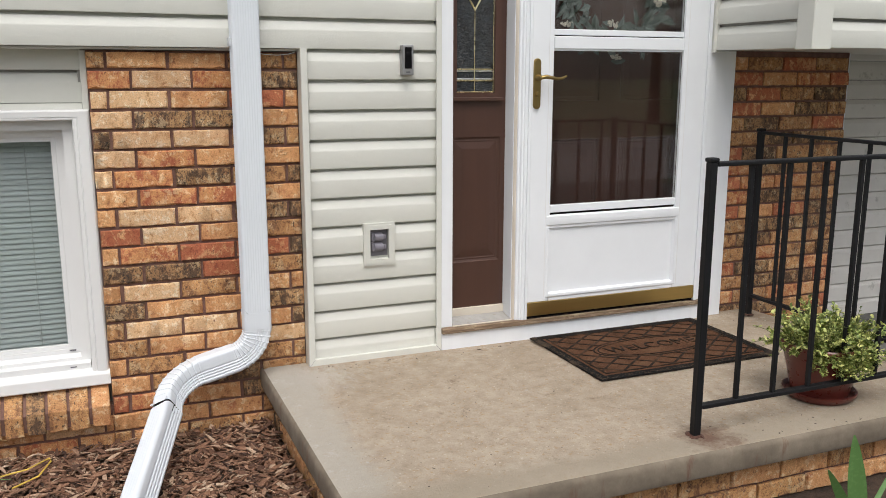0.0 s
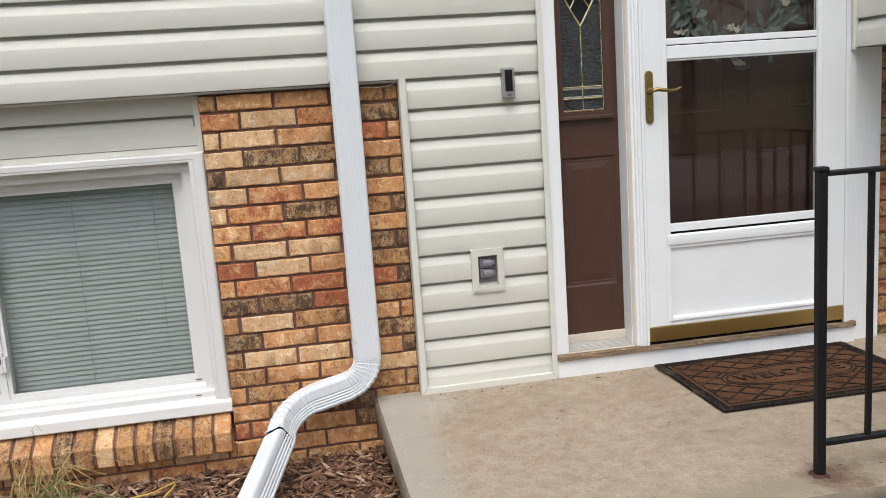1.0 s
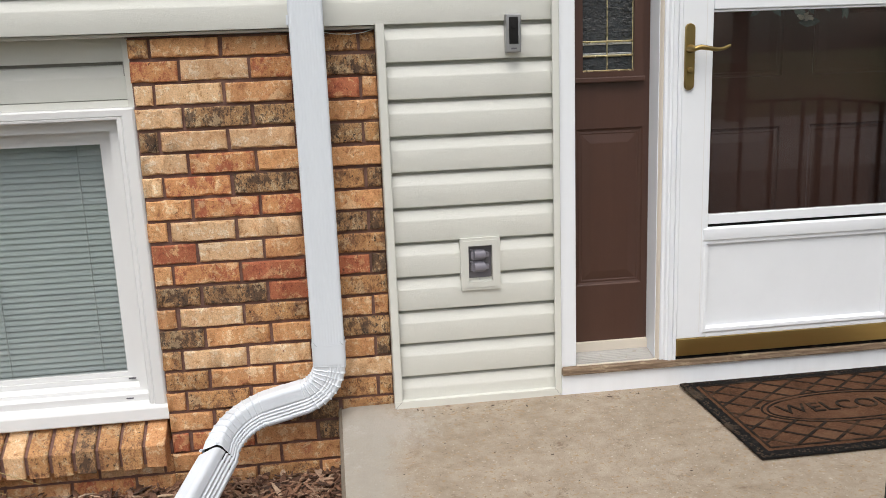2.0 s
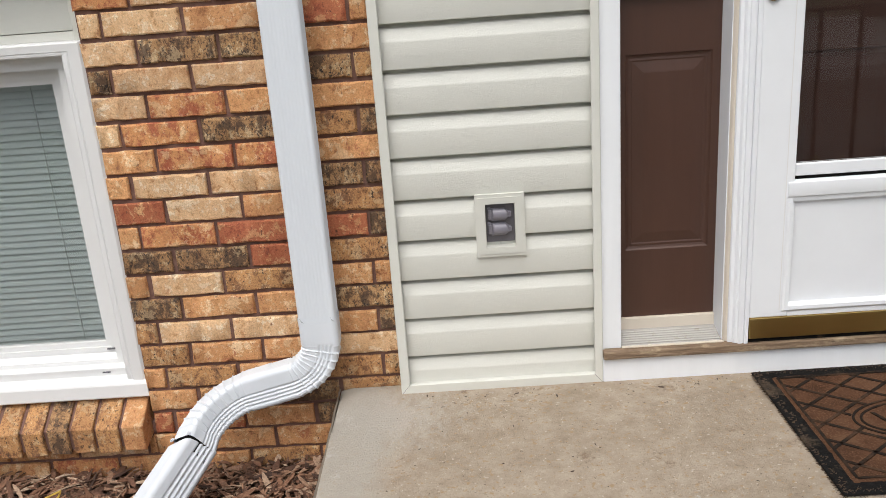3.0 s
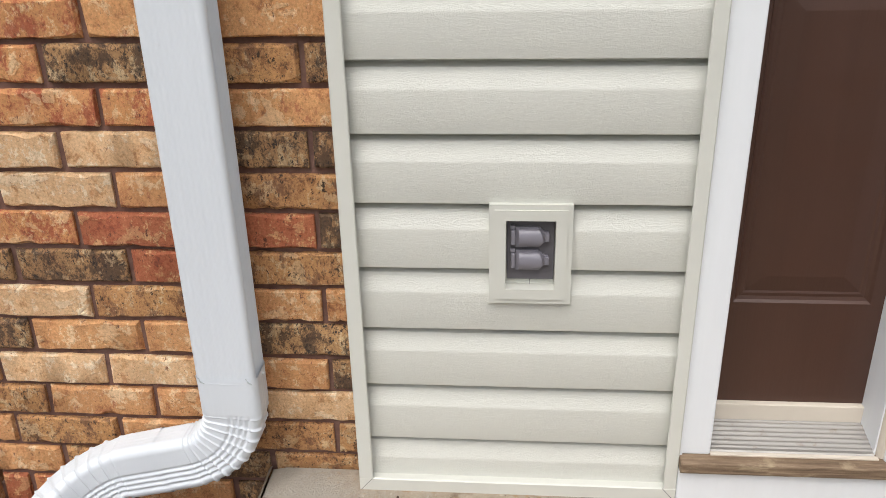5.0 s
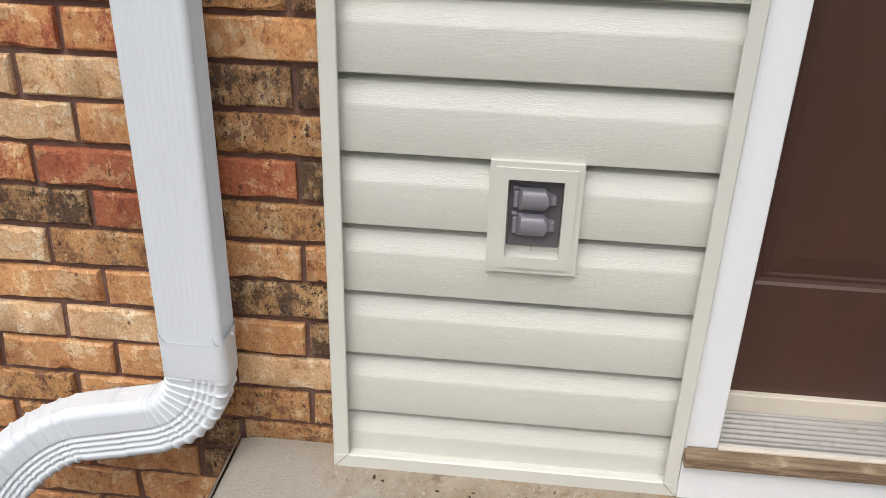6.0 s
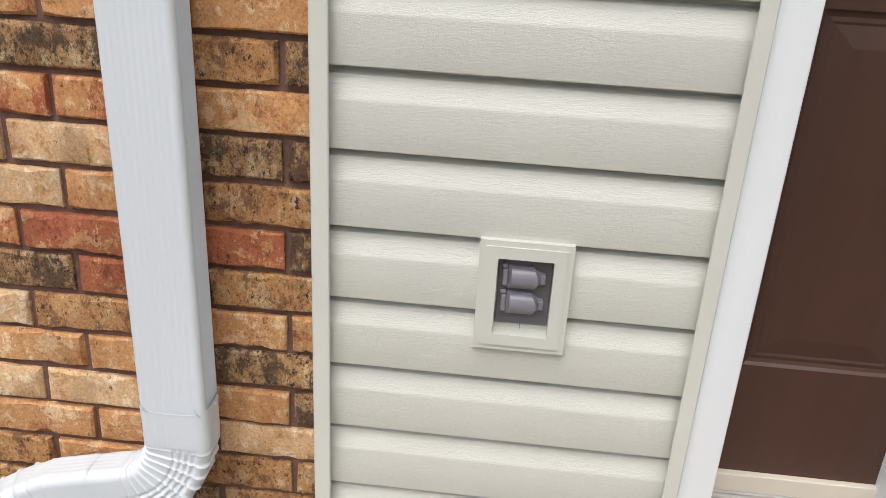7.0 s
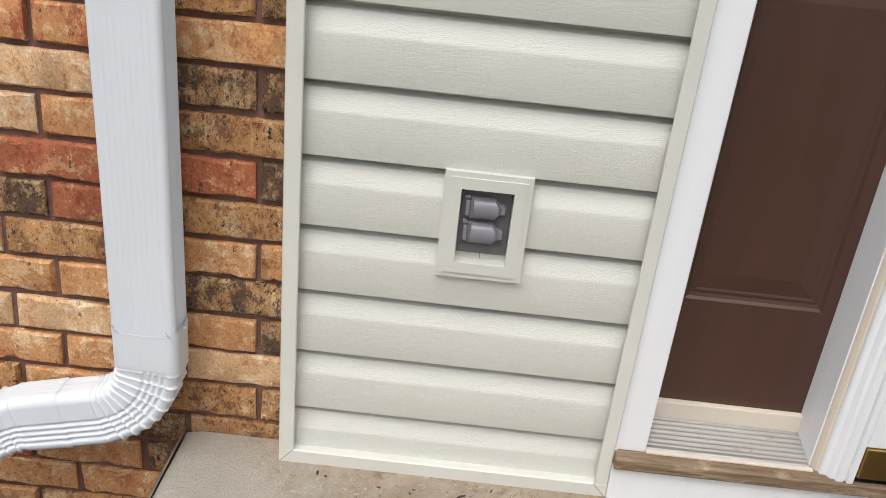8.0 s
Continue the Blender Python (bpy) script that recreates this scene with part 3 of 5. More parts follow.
def casing(x0, x1, z0, z1, w, y0, y1, side, top=0.037):
    """One mitred length of casing; side: l, r or t, the head narrower than the sides."""
    bm = bmesh.new()
    steps = ((0.0, y0 + 0.010), (0.003, y0 + 0.004), (0.010, y0), (0.040, y0 + 0.001), (0.043, y0 + 0.004), (0.046, y0 + 0.002), (w - 0.004, y0 + 0.003), (w, y0 + 0.007), (w, y1), (0.0, y1))
    a, b = [], []
    for d, y in steps:
        if side == "r":
            a.append(bm.verts.new((x1 - d, y, z0)))
            b.append(bm.verts.new((x1 - d, y, z1 - d * top / w)))
        elif side == "l":
            a.append(bm.verts.new((x0 + d, y, z0)))
            b.append(bm.verts.new((x0 + d, y, z1 - d * top / w)))
        else:
            a.append(bm.verts.new((x0 + d, y, z1 - d * top / w)))
            b.append(bm.verts.new((x1 - d, y, z1 - d * top / w)))
    n = len(a)
    for i in range(n):
        bm.faces.new((a[i], a[(i + 1) % n], b[(i + 1) % n], b[i]))
    bm.faces.new(a), bm.faces.new(b[::-1])
    return bm


for s in "lrt":
    part("casing", casing(WX0, WX1, WZ0, WZ1, 0.060, 0.058, 0.130, s), VINYL_WHITE, win)
# reveal, sash frames, rails
part("window_frame", soft_edges(ring_frame(bmesh.new(), WX0 + 0.061, WX1 - 0.061, 0.062, WZ1 - 0.038, 0.034, 0.106, 0.200), 0.002), VINYL_WHITE, win)
sash = part("sash", soft_edges(ring_frame(bmesh.new(), -1.632, WX1 - 0.0955, 0.0970, WZ1 - 0.0725, 0.027, 0.146, 0.172), 0.002), VINYL_WHITE, win)
part("glazing_bead", soft_edges(ring_frame(bmesh.new(), -1.6045, WX1 - 0.123, 0.1245, WZ1 - 0.100, 0.0155, 0.152, 0.172), 0.003), VINYL_WHITE, sash)
sash2 = part("sash", soft_edges(ring_frame(bmesh.new(), WX0 + 0.0955, -1.590, 0.0970, WZ1 - 0.0725, 0.040, 0.174, 0.198), 0.003), VINYL_WHITE, win)
g = part("pane", boxed(-1.595, WX1 - 0.132, 0.162, 0.166, 0.132, WZ1 - 0.108), GLASS, sash)
g.visible_shadow = False
g = part("pane", boxed(WX0 + 0.130, -1.624, 0.186, 0.190, 0.132, WZ1 - 0.108), GLASS, sash2)
g.visible_shadow = False
latch = part("latch", soft_edges(boxed(-1.622, -1.604, 0.130, 0.1465, 0.235, 0.315), 0.004), VINYL_WHITE, sash)
part("latch_slot", boxed(-1.617, -1.609, 0.1285, 0.134, 0.272, 0.292), GREY_DARK, latch, "dark slot in the latch")
part("latch_lever", soft_edges(boxed(-1.600, -1.590, 0.118, 0.150, 0.240, 0.300), 0.003), VINYL_WHITE, latch)
part("lower_track", extrude_x([(0.080, 0.060), (0.080, 0.083), (0.083, 0.086), (0.107, 0.088), (0.107, 0.100), (0.142, 0.108), (0.142, 0.060)], WX0 + 0.063, WX1 - 0.063), VINYL_WHITE, win)
for zz, yy in ((0.119, 0.1413), (0.072, 0.0795)):
    part("weep_slot", boxed(-0.905, -0.882, yy - 0.001, yy + 0.004, zz - 0.002, zz + 0.002), GREY_DARK, win, "dark weep slot")
part("window_sill", extrude_x([(0.070, 0.001), (0.050, 0.000), (0.047, 0.004), (0.050, 0.040), (0.053, 0.046), (0.064, 0.056), (0.110, 0.070), (0.110, 0.001)], WX0 - 0.02, WX1 + 0.001), VINYL_WHITE, win, "white sloped sill")
blind = thing("window_blind", "closed pale grey-green mini blind behind the window glass", "blind")
slat = bmesh.new()
prof = [(-0.0045, -0.0112), (-0.0036, -0.006), (-0.0022, 0.0), (0.0004, 0.006), (0.0040, 0.0112), (0.0045, 0.0108), (0.0012, 0.0055), (-0.0014, -0.0003), (-0.0028, -0.0062), (-0.0037, -0.0112)]
extrude_x(prof, -2.21, -0.885, slat)
slat_mesh = mesh_of("slat", slat, BLIND, True)
for i in range(42):
    o = new("slat", slat_mesh)
    o.parent = blind
    o.location, o.scale = (0, 0.228, 0.122 + i * 0.0199), (1, 1.30, 1.06)
    o.rotation_euler = (radians(random.uniform(-2, 2)), 0, 0)
part("head_rail", boxed(-2.22, -0.882, 0.212, 0.245, 0.945, 0.970), BLIND, blind)
for x in (-1.00, -1.30, -1.75, -2.10):
    part("ladder_cord", tube(bmesh.new(), [(x, 0.2145, 0.11), (x, 0.2145, 0.945)], [0.0013] * 2, 5), CORD, blind)
# filler siding above the window
filler = blank("wall_siding_filler", "two shaded siding courses above the window", "siding")
for n, z in enumerate((1.046, 1.1603)):
    course(filler, WX0 - 0.02, -0.786, z, 0.098)
part("j_channel", extrude_z([(-0.791, 0.119), (-0.791, 0.074), (-0.789, 0.072), (-0.7705, 0.072), (-0.769, 0.074), (-0.769, 0.119)], 1.022, 1.2275), TRIM_BEIGE, filler)
part("drip_cap", boxed(WX0 - 0.02, -0.792, 0.092, 0.119, 1.0225, 1.0440), TRIM_BEIGE, filler)

# ---- downspout ----
def spout_section(w, d, elbow=False, ribs=1.0, start=0.42):
    """Rounded rectangle, with shallow flutes on the broad faces and deep grooves on the narrow ones."""
    pts = []
    r = 0.016 if elbow else 0.010
    flute = 0.08 if elbow else 1.0
    n = 48
    for i in range(n + 1):                       # front, left to right
        t = i / n
        x = -w / 2 + r + (w - 2 * r) * t
        groove = ribs * 0.0026 * (0.5 - 0.5 * math.cos(2 * math.pi * 4 * (t - start) / (1 - start))) if elbow and t > start else (0.0001 if elbow else 0.0007) * (0.5 - 0.5 * math.cos(2 * math.pi * 9 * t))
        pts.append((x, -d / 2 + groove))
    for i in range(1, 5):
        a = -math.pi / 2 + math.pi / 2 * i / 5
        pts.append((w / 2 - r + r * math.cos(a), -d / 2 + r + r * math.sin(a)))
    n = 24
    for i in range(n + 1):
        t = i / n
        pts.append((w / 2 - flute * 0.0078 * (0.5 - 0.5 * math.cos(2 * math.pi * 4 * t)), -d / 2 + r + (d - 2 * r) * t))
    for i in range(1, 5):
        a = math.pi / 2 * i / 5
        pts.append((w / 2 - r + r * math.cos(a), d / 2 - r + r * math.sin(a)))
    pts.append((w / 2 - r, d / 2))
    pts.append((-w / 2 + r, d / 2))
    for i in range(1, 5):
        a = math.pi / 2 + math.pi / 2 * i / 5
        pts.append((-w / 2 + r + r * math.cos(a), d / 2 - r + r * math.sin(a)))
    n = 24
    for i in range(n + 1):
        t = i / n
        pts.append((-w / 2 + flute * 0.0078 * (0.5 - 0.5 * math.cos(2 * math.pi * 4 * t)), d / 2 - r - (d - 2 * r) * t))
    for i in range(1, 5):
        a = math.pi + math.pi / 2 * i / 5
        pts.append((-w / 2 + r + r * math.cos(a), -d / 2 + r + r * math.sin(a)))
    return pts


def sweep(sections, w, d, elbow=False, collar=0, start=0.42, ribs=1.0):
    """sections: (centre, x axis, y axis, scale). An open sheet-metal tube with a thin wall."""
    bm = bmesh.new()
    rings = []
    for i, (c, ux, uy, s) in enumerate(sections):
        prof = spout_section(w, d, elbow, min(1, max(0, (i - collar) / 14)) if collar else ribs, start)
        rings.append([bm.verts.new(c + ux * (px * s) + uy * (py * s)) for px, py in prof])
    n = len(prof)
    for a, b in zip(rings, rings[1:]):
        for i in range(n):
            bm.faces.new((a[i], a[(i + 1) % n], b[(i + 1) % n], b[i]))
    return bm


def bend(corner, d0, d1, ux, uy, radius, steps, crimps, depth, lead, tail):
    """Sections round a crimped elbow from direction d0 to d1."""
    d0, d1 = d0.normalized(), d1.normalized()
    axis = d0.cross(d1).normalized()
    ang = d0.angle(d1)
    cut = radius * math.tan(ang / 2)
    start = corner - d0 * cut
    centre = start + (axis.cross(d0)).normalized() * radius
    out = []
    for i in range(3):
        out.append((start - d0 * lead * (1 - i / 3), ux.copy(), uy.copy(), 1.0))
    for i in range(steps + 1):
        t = i / steps
        rot = Matrix.Rotation(ang * t, 3, axis)
        p = centre + rot @ (start - centre)
        saw = (t * crimps) % 1.0
        ridge = math.exp(-((saw - 0.5) / (0.13 if saw < 0.5 else 0.07)) ** 2)
        pulse = 1.0 - depth * (1 - ridge) * min(1, 8 * t, 8 * (1 - t)) if 0 < t < 1 else 1.0
        out.append((p, rot @ ux, rot @ uy, pulse))
    rot = Matrix.Rotation(ang, 3, axis)
    ex, ey = rot @ ux, rot @ uy
    end = centre + rot @ (start - centre)
    for i in range(1, 4):
        out.append((end + d1 * tail * i / 3, ex.copy(), ey.copy(), 1.0))
    return out, ex, ey, end + d1 * tail


spout = thing("downspout", "white enamelled aluminium downspout with two crimped elbows, the lower joint gaping", "downspout")
SX, SY = -0.2300, -0.0345
W, D = 0.103, 0.067
UX, UY = Vector((1, 0, 0)), Vector((0, 1, 0))
down = Vector((0, 0, -1))
P1 = Vector((SX, SY, 0.093))
P2 = Vector((-0.562, -0.0373, 0.014))
JOINT_AT = Vector((-0.585, -0.157, -0.050))
P3 = P2 + (JOINT_AT - P2) * 5
LOW_DIR = Vector((-0.285, -0.92, -0.265)).normalized()
part("upper_pipe", sweep([(Vector((SX, SY, z)), UX, UY, 1.0) for z in (2.6, 1.6, 0.9, 0.5, 0.225)], W, D), SPOUT, spout, smooth=True)
d12, d23 = (P2 - P1).normalized(), (P3 - P2).normalized()
R1, R2 = 0.118, 0.165
TWIST = -9
mid = ((P2 - P1).length - R1 * math.tan(down.angle(d12) / 2) - R2 * math.tan(d12.angle(d23) / 2)) / 2
def twisted(sections, a0, a1):
    """Turns the sections about the pipe's own axis, from a0 to a1 degrees."""
    out = []
    n = len(sections) - 1
    for i, (c, ux, uy, k_) in enumerate(sections):
        r = Matrix.Rotation(radians(a0 + (a1 - a0) * i / n), 3, uy.cross(ux))
        out.append((c, r @ ux, r @ uy, k_))
    return out


secs, ex, ey, end1 = bend(P1, down, d12, UX, UY, R1, 234, 9, 0.056, 0.072, mid)
secs[0] = (secs[0][0], secs[0][1], secs[0][2], 1.02)
part("elbow", sweep(secs, W * 1.04, D * 1.04, True, 4), SPOUT, spout, "crimped white elbow", True)
secs, fx, fy, end2 = bend(P2, d12, d23, ex, ey, R2, 234, 9, 0.056, mid + 0.010, 0.022)
secs[0] = (secs[0][0], secs[0][1], secs[0][2], 1.02)
secs = twisted(secs, 0, TWIST)
SKEW = 0.10                                  # the end is cut and bent askew
for i in range(1, 25):
    c_, a_, b_, k_ = secs[-i]
    secs[-i] = (c_, a_, b_ + d23 * SKEW * (1 - (i - 1) / 24), k_)
part("elbow", sweep(secs, W * 1.05, D * 1.05, True), SPOUT, spout, "crimped white elbow", True)
kink = d23.rotation_difference(LOW_DIR)
low = [(end2 + LOW_DIR * (0.011 + 0.19 * i), kink @ a_, kink @ b_, k_) for i, (c_, a_, b_, k_) in enumerate(twisted([(end2, fx, fy, 1.03)] * 2, TWIST, TWIST) + twisted([(end2, fx, fy, 1.03)] * 2, TWIST, TWIST))]
lx_, ly_ = low[0][1], low[0][2]
# black sleeve added across the gap in place of the hollow pipe's inner shade
part("open_joint", sweep([(end2 + d23 * e, lx_, ly_ + d23 * SKEW, 0.955) for e in (-0.012, 0.04)], W, D, True), RUBBER, spout, "black sleeve standing in for the shade inside the open joint")
low[0] = (low[0][0], lx_ - LOW_DIR * 0.40, ly_ + LOW_DIR * (SKEW + 0.25), 1.03)
for side_ in (-0.027, 0.031):                # eyelets at both ends of the gap
    mid_ = end2 + d23 * (0.010 + side_ * 0.2) - lx_ * (W * 0.545) + ly_ * side_
    ring_ = [mid_ + d23 * (0.0045 * math.cos(q * 0.5236)) + ly_ * (0.0045 * math.sin(q * 0.5236)) for q in range(13)]
    part("eyelet", tube(bmesh.new(), ring_, [0.0019] * 13, 6), SPOUT, spout, "small metal eyelet", True)
part("lower_pipe", sweep(low, W * 1.03, D * 1.03, True, 0, 0.25, 1.5), SPOUT, spout, "white pipe end lying over the mulch", True)
for x, z in ((SX - W / 2 - 0.001, 0.245), (SX + W / 2 + 0.001, 0.247)):
    bm = bmesh.new()
    bmesh.ops.create_uvsphere(bm, u_segments=10, v_segments=6, radius=0.0042, matrix=Matrix.Translation((x, SY + 0.006, z)))
    part("rivet", bm, SPOUT, spout, smooth=True)
for x in (SX - W / 2 + 0.006, SX + W / 2 - 0.014):
    part("crimp_notch", tube(bmesh.new(), [(x, SY - D / 2 - 0.0022, 0.262), (x + 0.004, SY - D / 2 - 0.0024, 0.254), (x + 0.010, SY - D / 2 - 0.0022, 0.250)], [0.0010, 0.0016, 0.0008], 5), CORD, spout, "small grey crimp notch")
part("collar_seam", tube(bmesh.new(), [(SX - W / 2 + 0.014, SY - D / 2 - 0.0021, 0.2515), (SX, SY - D / 2 - 0.0023, 0.2495), (SX + W / 2 - 0.012, SY - D / 2 - 0.0021, 0.2515)], [0.0004] * 3, 5), SPOUT, spout, "thin seam where the pipe enters the elbow")
part("strap", soft_edges(boxed(SX - W / 2 - 0.006, SX - W / 2 + 0.001, SY - 0.02, SY + 0.033, 1.245, 1.275), 0.0015), SPOUT, spout)

wire = thing("wire", "thin pale wire sagging under the siding edge over the brick", "wire")
part("strand", tube(bmesh.new(), [(-0.186, 0.030, 1.226), (-0.15, 0.031, 1.219), (-0.10, 0.032, 1.216), (-0.06, 0.031, 1.220), (-0.032, 0.030, 1.228)], [0.0013] * 5, 5), BLIND, wire)

# ---- electrical outlet ----
outlet = thing("outlet_box", "beige mounting block holding a grey weatherproof outlet with two flip lids", "electrical outlet")
bx0, bx1, bz0, bz1 = BLK
bm = ring_frame(bmesh.new(), bx0, bx1, bz0, bz1, 0.0085, -0.0090, 0.018)
part("flange", soft_edges(bm, 0.0022), BLOCK_BEIGE, outlet)
bm = ring_frame(bmesh.new(), bx0 + 0.0085, bx1 - 0.0085, bz0 + 0.0085, bz1 - 0.0085, 0.0180, -0.0115, 0.014)
part("block", soft_edges(bm, 0.0022), BLOCK_BEIGE, outlet)
ix0, ix1, iz0, iz1 = bx0 + 0.0265, bx1 - 0.0265, bz0 + 0.0245, bz1 - 0.0265
part("recess", boxed(ix0 - 0.003, ix1 + 0.003, 0.0125, 0.018, iz0 - 0.003, iz1 + 0.003), BLOCK_BEIGE, outlet)
part("seam", boxed(0.281, 0.2818, 0.0112, 0.0127, iz0 + 0.001, iz0 + 0.0125), GREY_DARK, outlet, "dark hairline seam")
part("plate", soft_edges(boxed(ix0 + 0.002, ix1 - 0.001, 0.006, 0.0124, iz0 + 0.013, iz1 - 0.0005), 0.0012), GREY_DARK, outlet, "grey plastic plate, darkened for the shade in its recess")
lx0 = ix0 + 0.0045
for zc in (0.4985, 0.4575):
    # a thin cover with clipped corners, a barrel over it, hinge knuckles on one side and a thumb tab on the other
    cover = bmesh.new()
    outline = [(lx0 + 0.0115, zc - 0.0175), (lx0 + 0.0480, zc - 0.0175), (lx0 + 0.0560, zc - 0.0095), (lx0 + 0.0640, zc - 0.0080), (lx0 + 0.0640, zc + 0.0080), (lx0 + 0.0560, zc + 0.0095), (lx0 + 0.0480, zc + 0.0175), (lx0 + 0.0115, zc + 0.0175)]
    fr = [cover.verts.new((x, 0.0005, z)) for x, z in outline]
    bk = [cover.verts.new((x, 0.0058, z)) for x, z in outline]
    cover.faces.new(fr), cover.faces.new(bk[::-1])
    for i in range(8):
        cover.faces.new((fr[i], bk[i], bk[(i + 1) % 8], fr[(i + 1) % 8]))
    lid = part("flip_lid", soft_edges(cover, 0.0009), GREY_PLASTIC, outlet, "glossy grey flip lid")
    barrel = []
    for i in range(13):
        a = math.pi * i / 12
        barrel.append((0.0008 - 0.0120 * math.sin(a) ** 0.75, zc + 0.0152 * math.cos(a)))
    bm = extrude_x(barrel, lx0 + 0.0165, lx0 + 0.0525)
    for v in bm.verts:
        if v.co.x > lx0 + 0.05:
            v.co.x -= 0.0065 * (abs(v.co.z - zc) / 0.0152) ** 2 - 0.002
    part("barrel", bm, GREY_PLASTIC, lid, "bulged lid front", True)
    part("hinge", soft_edges(boxed(lx0 + 0.0040, lx0 + 0.0112, -0.0045, 0.0058, zc - 0.0130, zc + 0.0130), 0.0018), GREY_PLASTIC, lid)
    part("hinge_pin", soft_edges(boxed(lx0 + 0.0025, lx0 + 0.0105, -0.0020, 0.0058, zc + 0.0145, zc + 0.0200), 0.001), GREY_PLASTIC, lid)
    part("thumb_tab", soft_edges(boxed(lx0 + 0.0575, lx0 + 0.0650, -0.0035, 0.0004, zc - 0.0070, zc + 0.0070), 0.0012), GREY_PLASTIC, lid)

# ---- doorbell ----
bell = thing("doorbell", "slim satin nickel video doorbell with a glossy black face", "doorbell")
part("body", soft_edges(boxed(0.379, 0.426, -0.030, 0.0135, 1.142, 1.259), 0.004, 3), SATIN, bell, "satin nickel body")
part("face", soft_edges(boxed(0.388, 0.417, -0.0315, -0.027, 1.168, 1.250), 0.001), BLACK_GLOSS, bell, "glossy black face")
lens = bmesh.new()
bmesh.ops.create_cone(lens, cap_ends=True, segments=24, radius1=0.0095, radius2=0.0075, depth=0.005, matrix=Matrix.Translation((0.4025, -0.0335, 1.222)) @ Matrix.Rotation(radians(90), 4, "X"))
part("lens", lens, BLACK_GLOSS, bell, smooth=True)
part("name_bar", boxed(0.394, 0.411, -0.0306, -0.0295, 1.152, 1.157), GREY_DARK, bell, "small grey mark")

# ---- entry: threshold, jambs, casings ----
frame_e = blank("door_frame", "white painted wooden entry frame with stepped mouldings", "door frame")
ZT = 2.12
part("casing", soft_edges(boxed(0.551, 0.6040, -0.008, 0.10, 0.0865, ZT), 0.003), WHITE_WOOD, frame_e)
part("caulk", boxed(0.5505, 0.5555, -0.0105, -0.0075, 0.0865, ZT), WHITE_WOOD, frame_e, "painted caulk line")
part("jamb", boxed(0.6042, 0.606, 0.012, 0.10, 0.104, ZT), WHITE_WOOD, frame_e)
part("jamb", soft_edges(boxed(0.886, 0.8890, 0.005, 0.10, 0.0865, ZT), 0.0012), WHITE_WOOD, frame_e)
bm = extrude_z([(0.8892, 0.10), (0.8892, 0.007), (0.8910, 0.001), (0.8945, -0.004), (0.8985, -0.006), (0.8985, 0.10)], 0.0865, ZT)
part("caulk", bm, CREAM, frame_e, "yellowed caulk between jamb and mullion")
prof = [(0.8987, 0.10), (0.8987, -0.010), (0.9005, -0.013), (0.910, -0.013), (0.912, -0.019), (0.9145, -0.022), (0.921, -0.022), (0.923, -0.0275), (0.934, -0.0275), (0.936, -0.024), (0.938, -0.024), (0.938, 0.10)]
part("mullion", extrude_z(prof, 0.0865, ZT), WHITE, frame_e)
part("storm_frame", soft_edges(boxed(0.9385, 0.9495, -0.031, 0.05, 0.0865, ZT), 0.0015), WHITE, frame_e)
part("storm_frame", soft_edges(boxed(1.8455, 1.8575, -0.031, 0.05, 0.0865, ZT), 0.0015), WHITE, frame_e)
prof = [(1.8577, 0.10), (1.8577, -0.024), (1.867, -0.026), (1.870, -0.020), (1.880, -0.020), (1.883, -0.013), (1.9045, -0.013), (1.9045, 0.10)]
part("casing", extrude_z(prof, 0.064, ZT), WHITE_WOOD, frame_e)
part("corner_board", soft_edges(boxed(1.905, 2.034, 0.002, 0.099, -0.014, 1.2525), 0.002), WHITE_WOOD, frame_e, "flat white corner board")
part("riser_board", soft_edges(boxed(0.5505, 1.9045, -0.020, 0.10, -0.014, 0.0625), 0.002), WHITE_WOOD, frame_e, "white board under the threshold")
part("threshold", soft_edges(boxed(0.5502, 1.905, -0.033, 0.10, 0.063, 0.086), 0.003), SILL_WOOD, frame_e, "bare weathered wooden threshold")
alu = bmesh.new()
prof = [(0.002, 0.0862), (0.0, 0.0882), (0.003, 0.0905)]
for i in range(7):
    y = 0.010 + i * 0.0105
    z = 0.0905 + i * 0.0022
    prof += [(y, z), (y + 0.002, z + 0.0028), (y + 0.006, z + 0.0030), (y + 0.008, z + 0.0008)]
prof += [(0.086, 0.106), (0.086, 0.0862)]
extrude_x(prof, 0.6062, 0.886, alu)
part("paint_strip", soft_edges(boxed(0.6045, 0.8905, -0.0095, -0.0005, 0.0855, 0.0892), 0.001), CREAM, frame_e, "strip of old cream paint before the sill plate")
part("sill_plate", alu, ALU, frame_e, "ribbed aluminium sill plate")
part("sill_strip", soft_edges(boxed(0.606, 0.886, 0.0735, 0.10, 0.1045, 0.1390), 0.002), CREAM, frame_e, "cream painted strip")

# ---- sidelight ----
side = blank("window_2", "brown sidelight with leaded glass over a raised panel", "sidelight window")


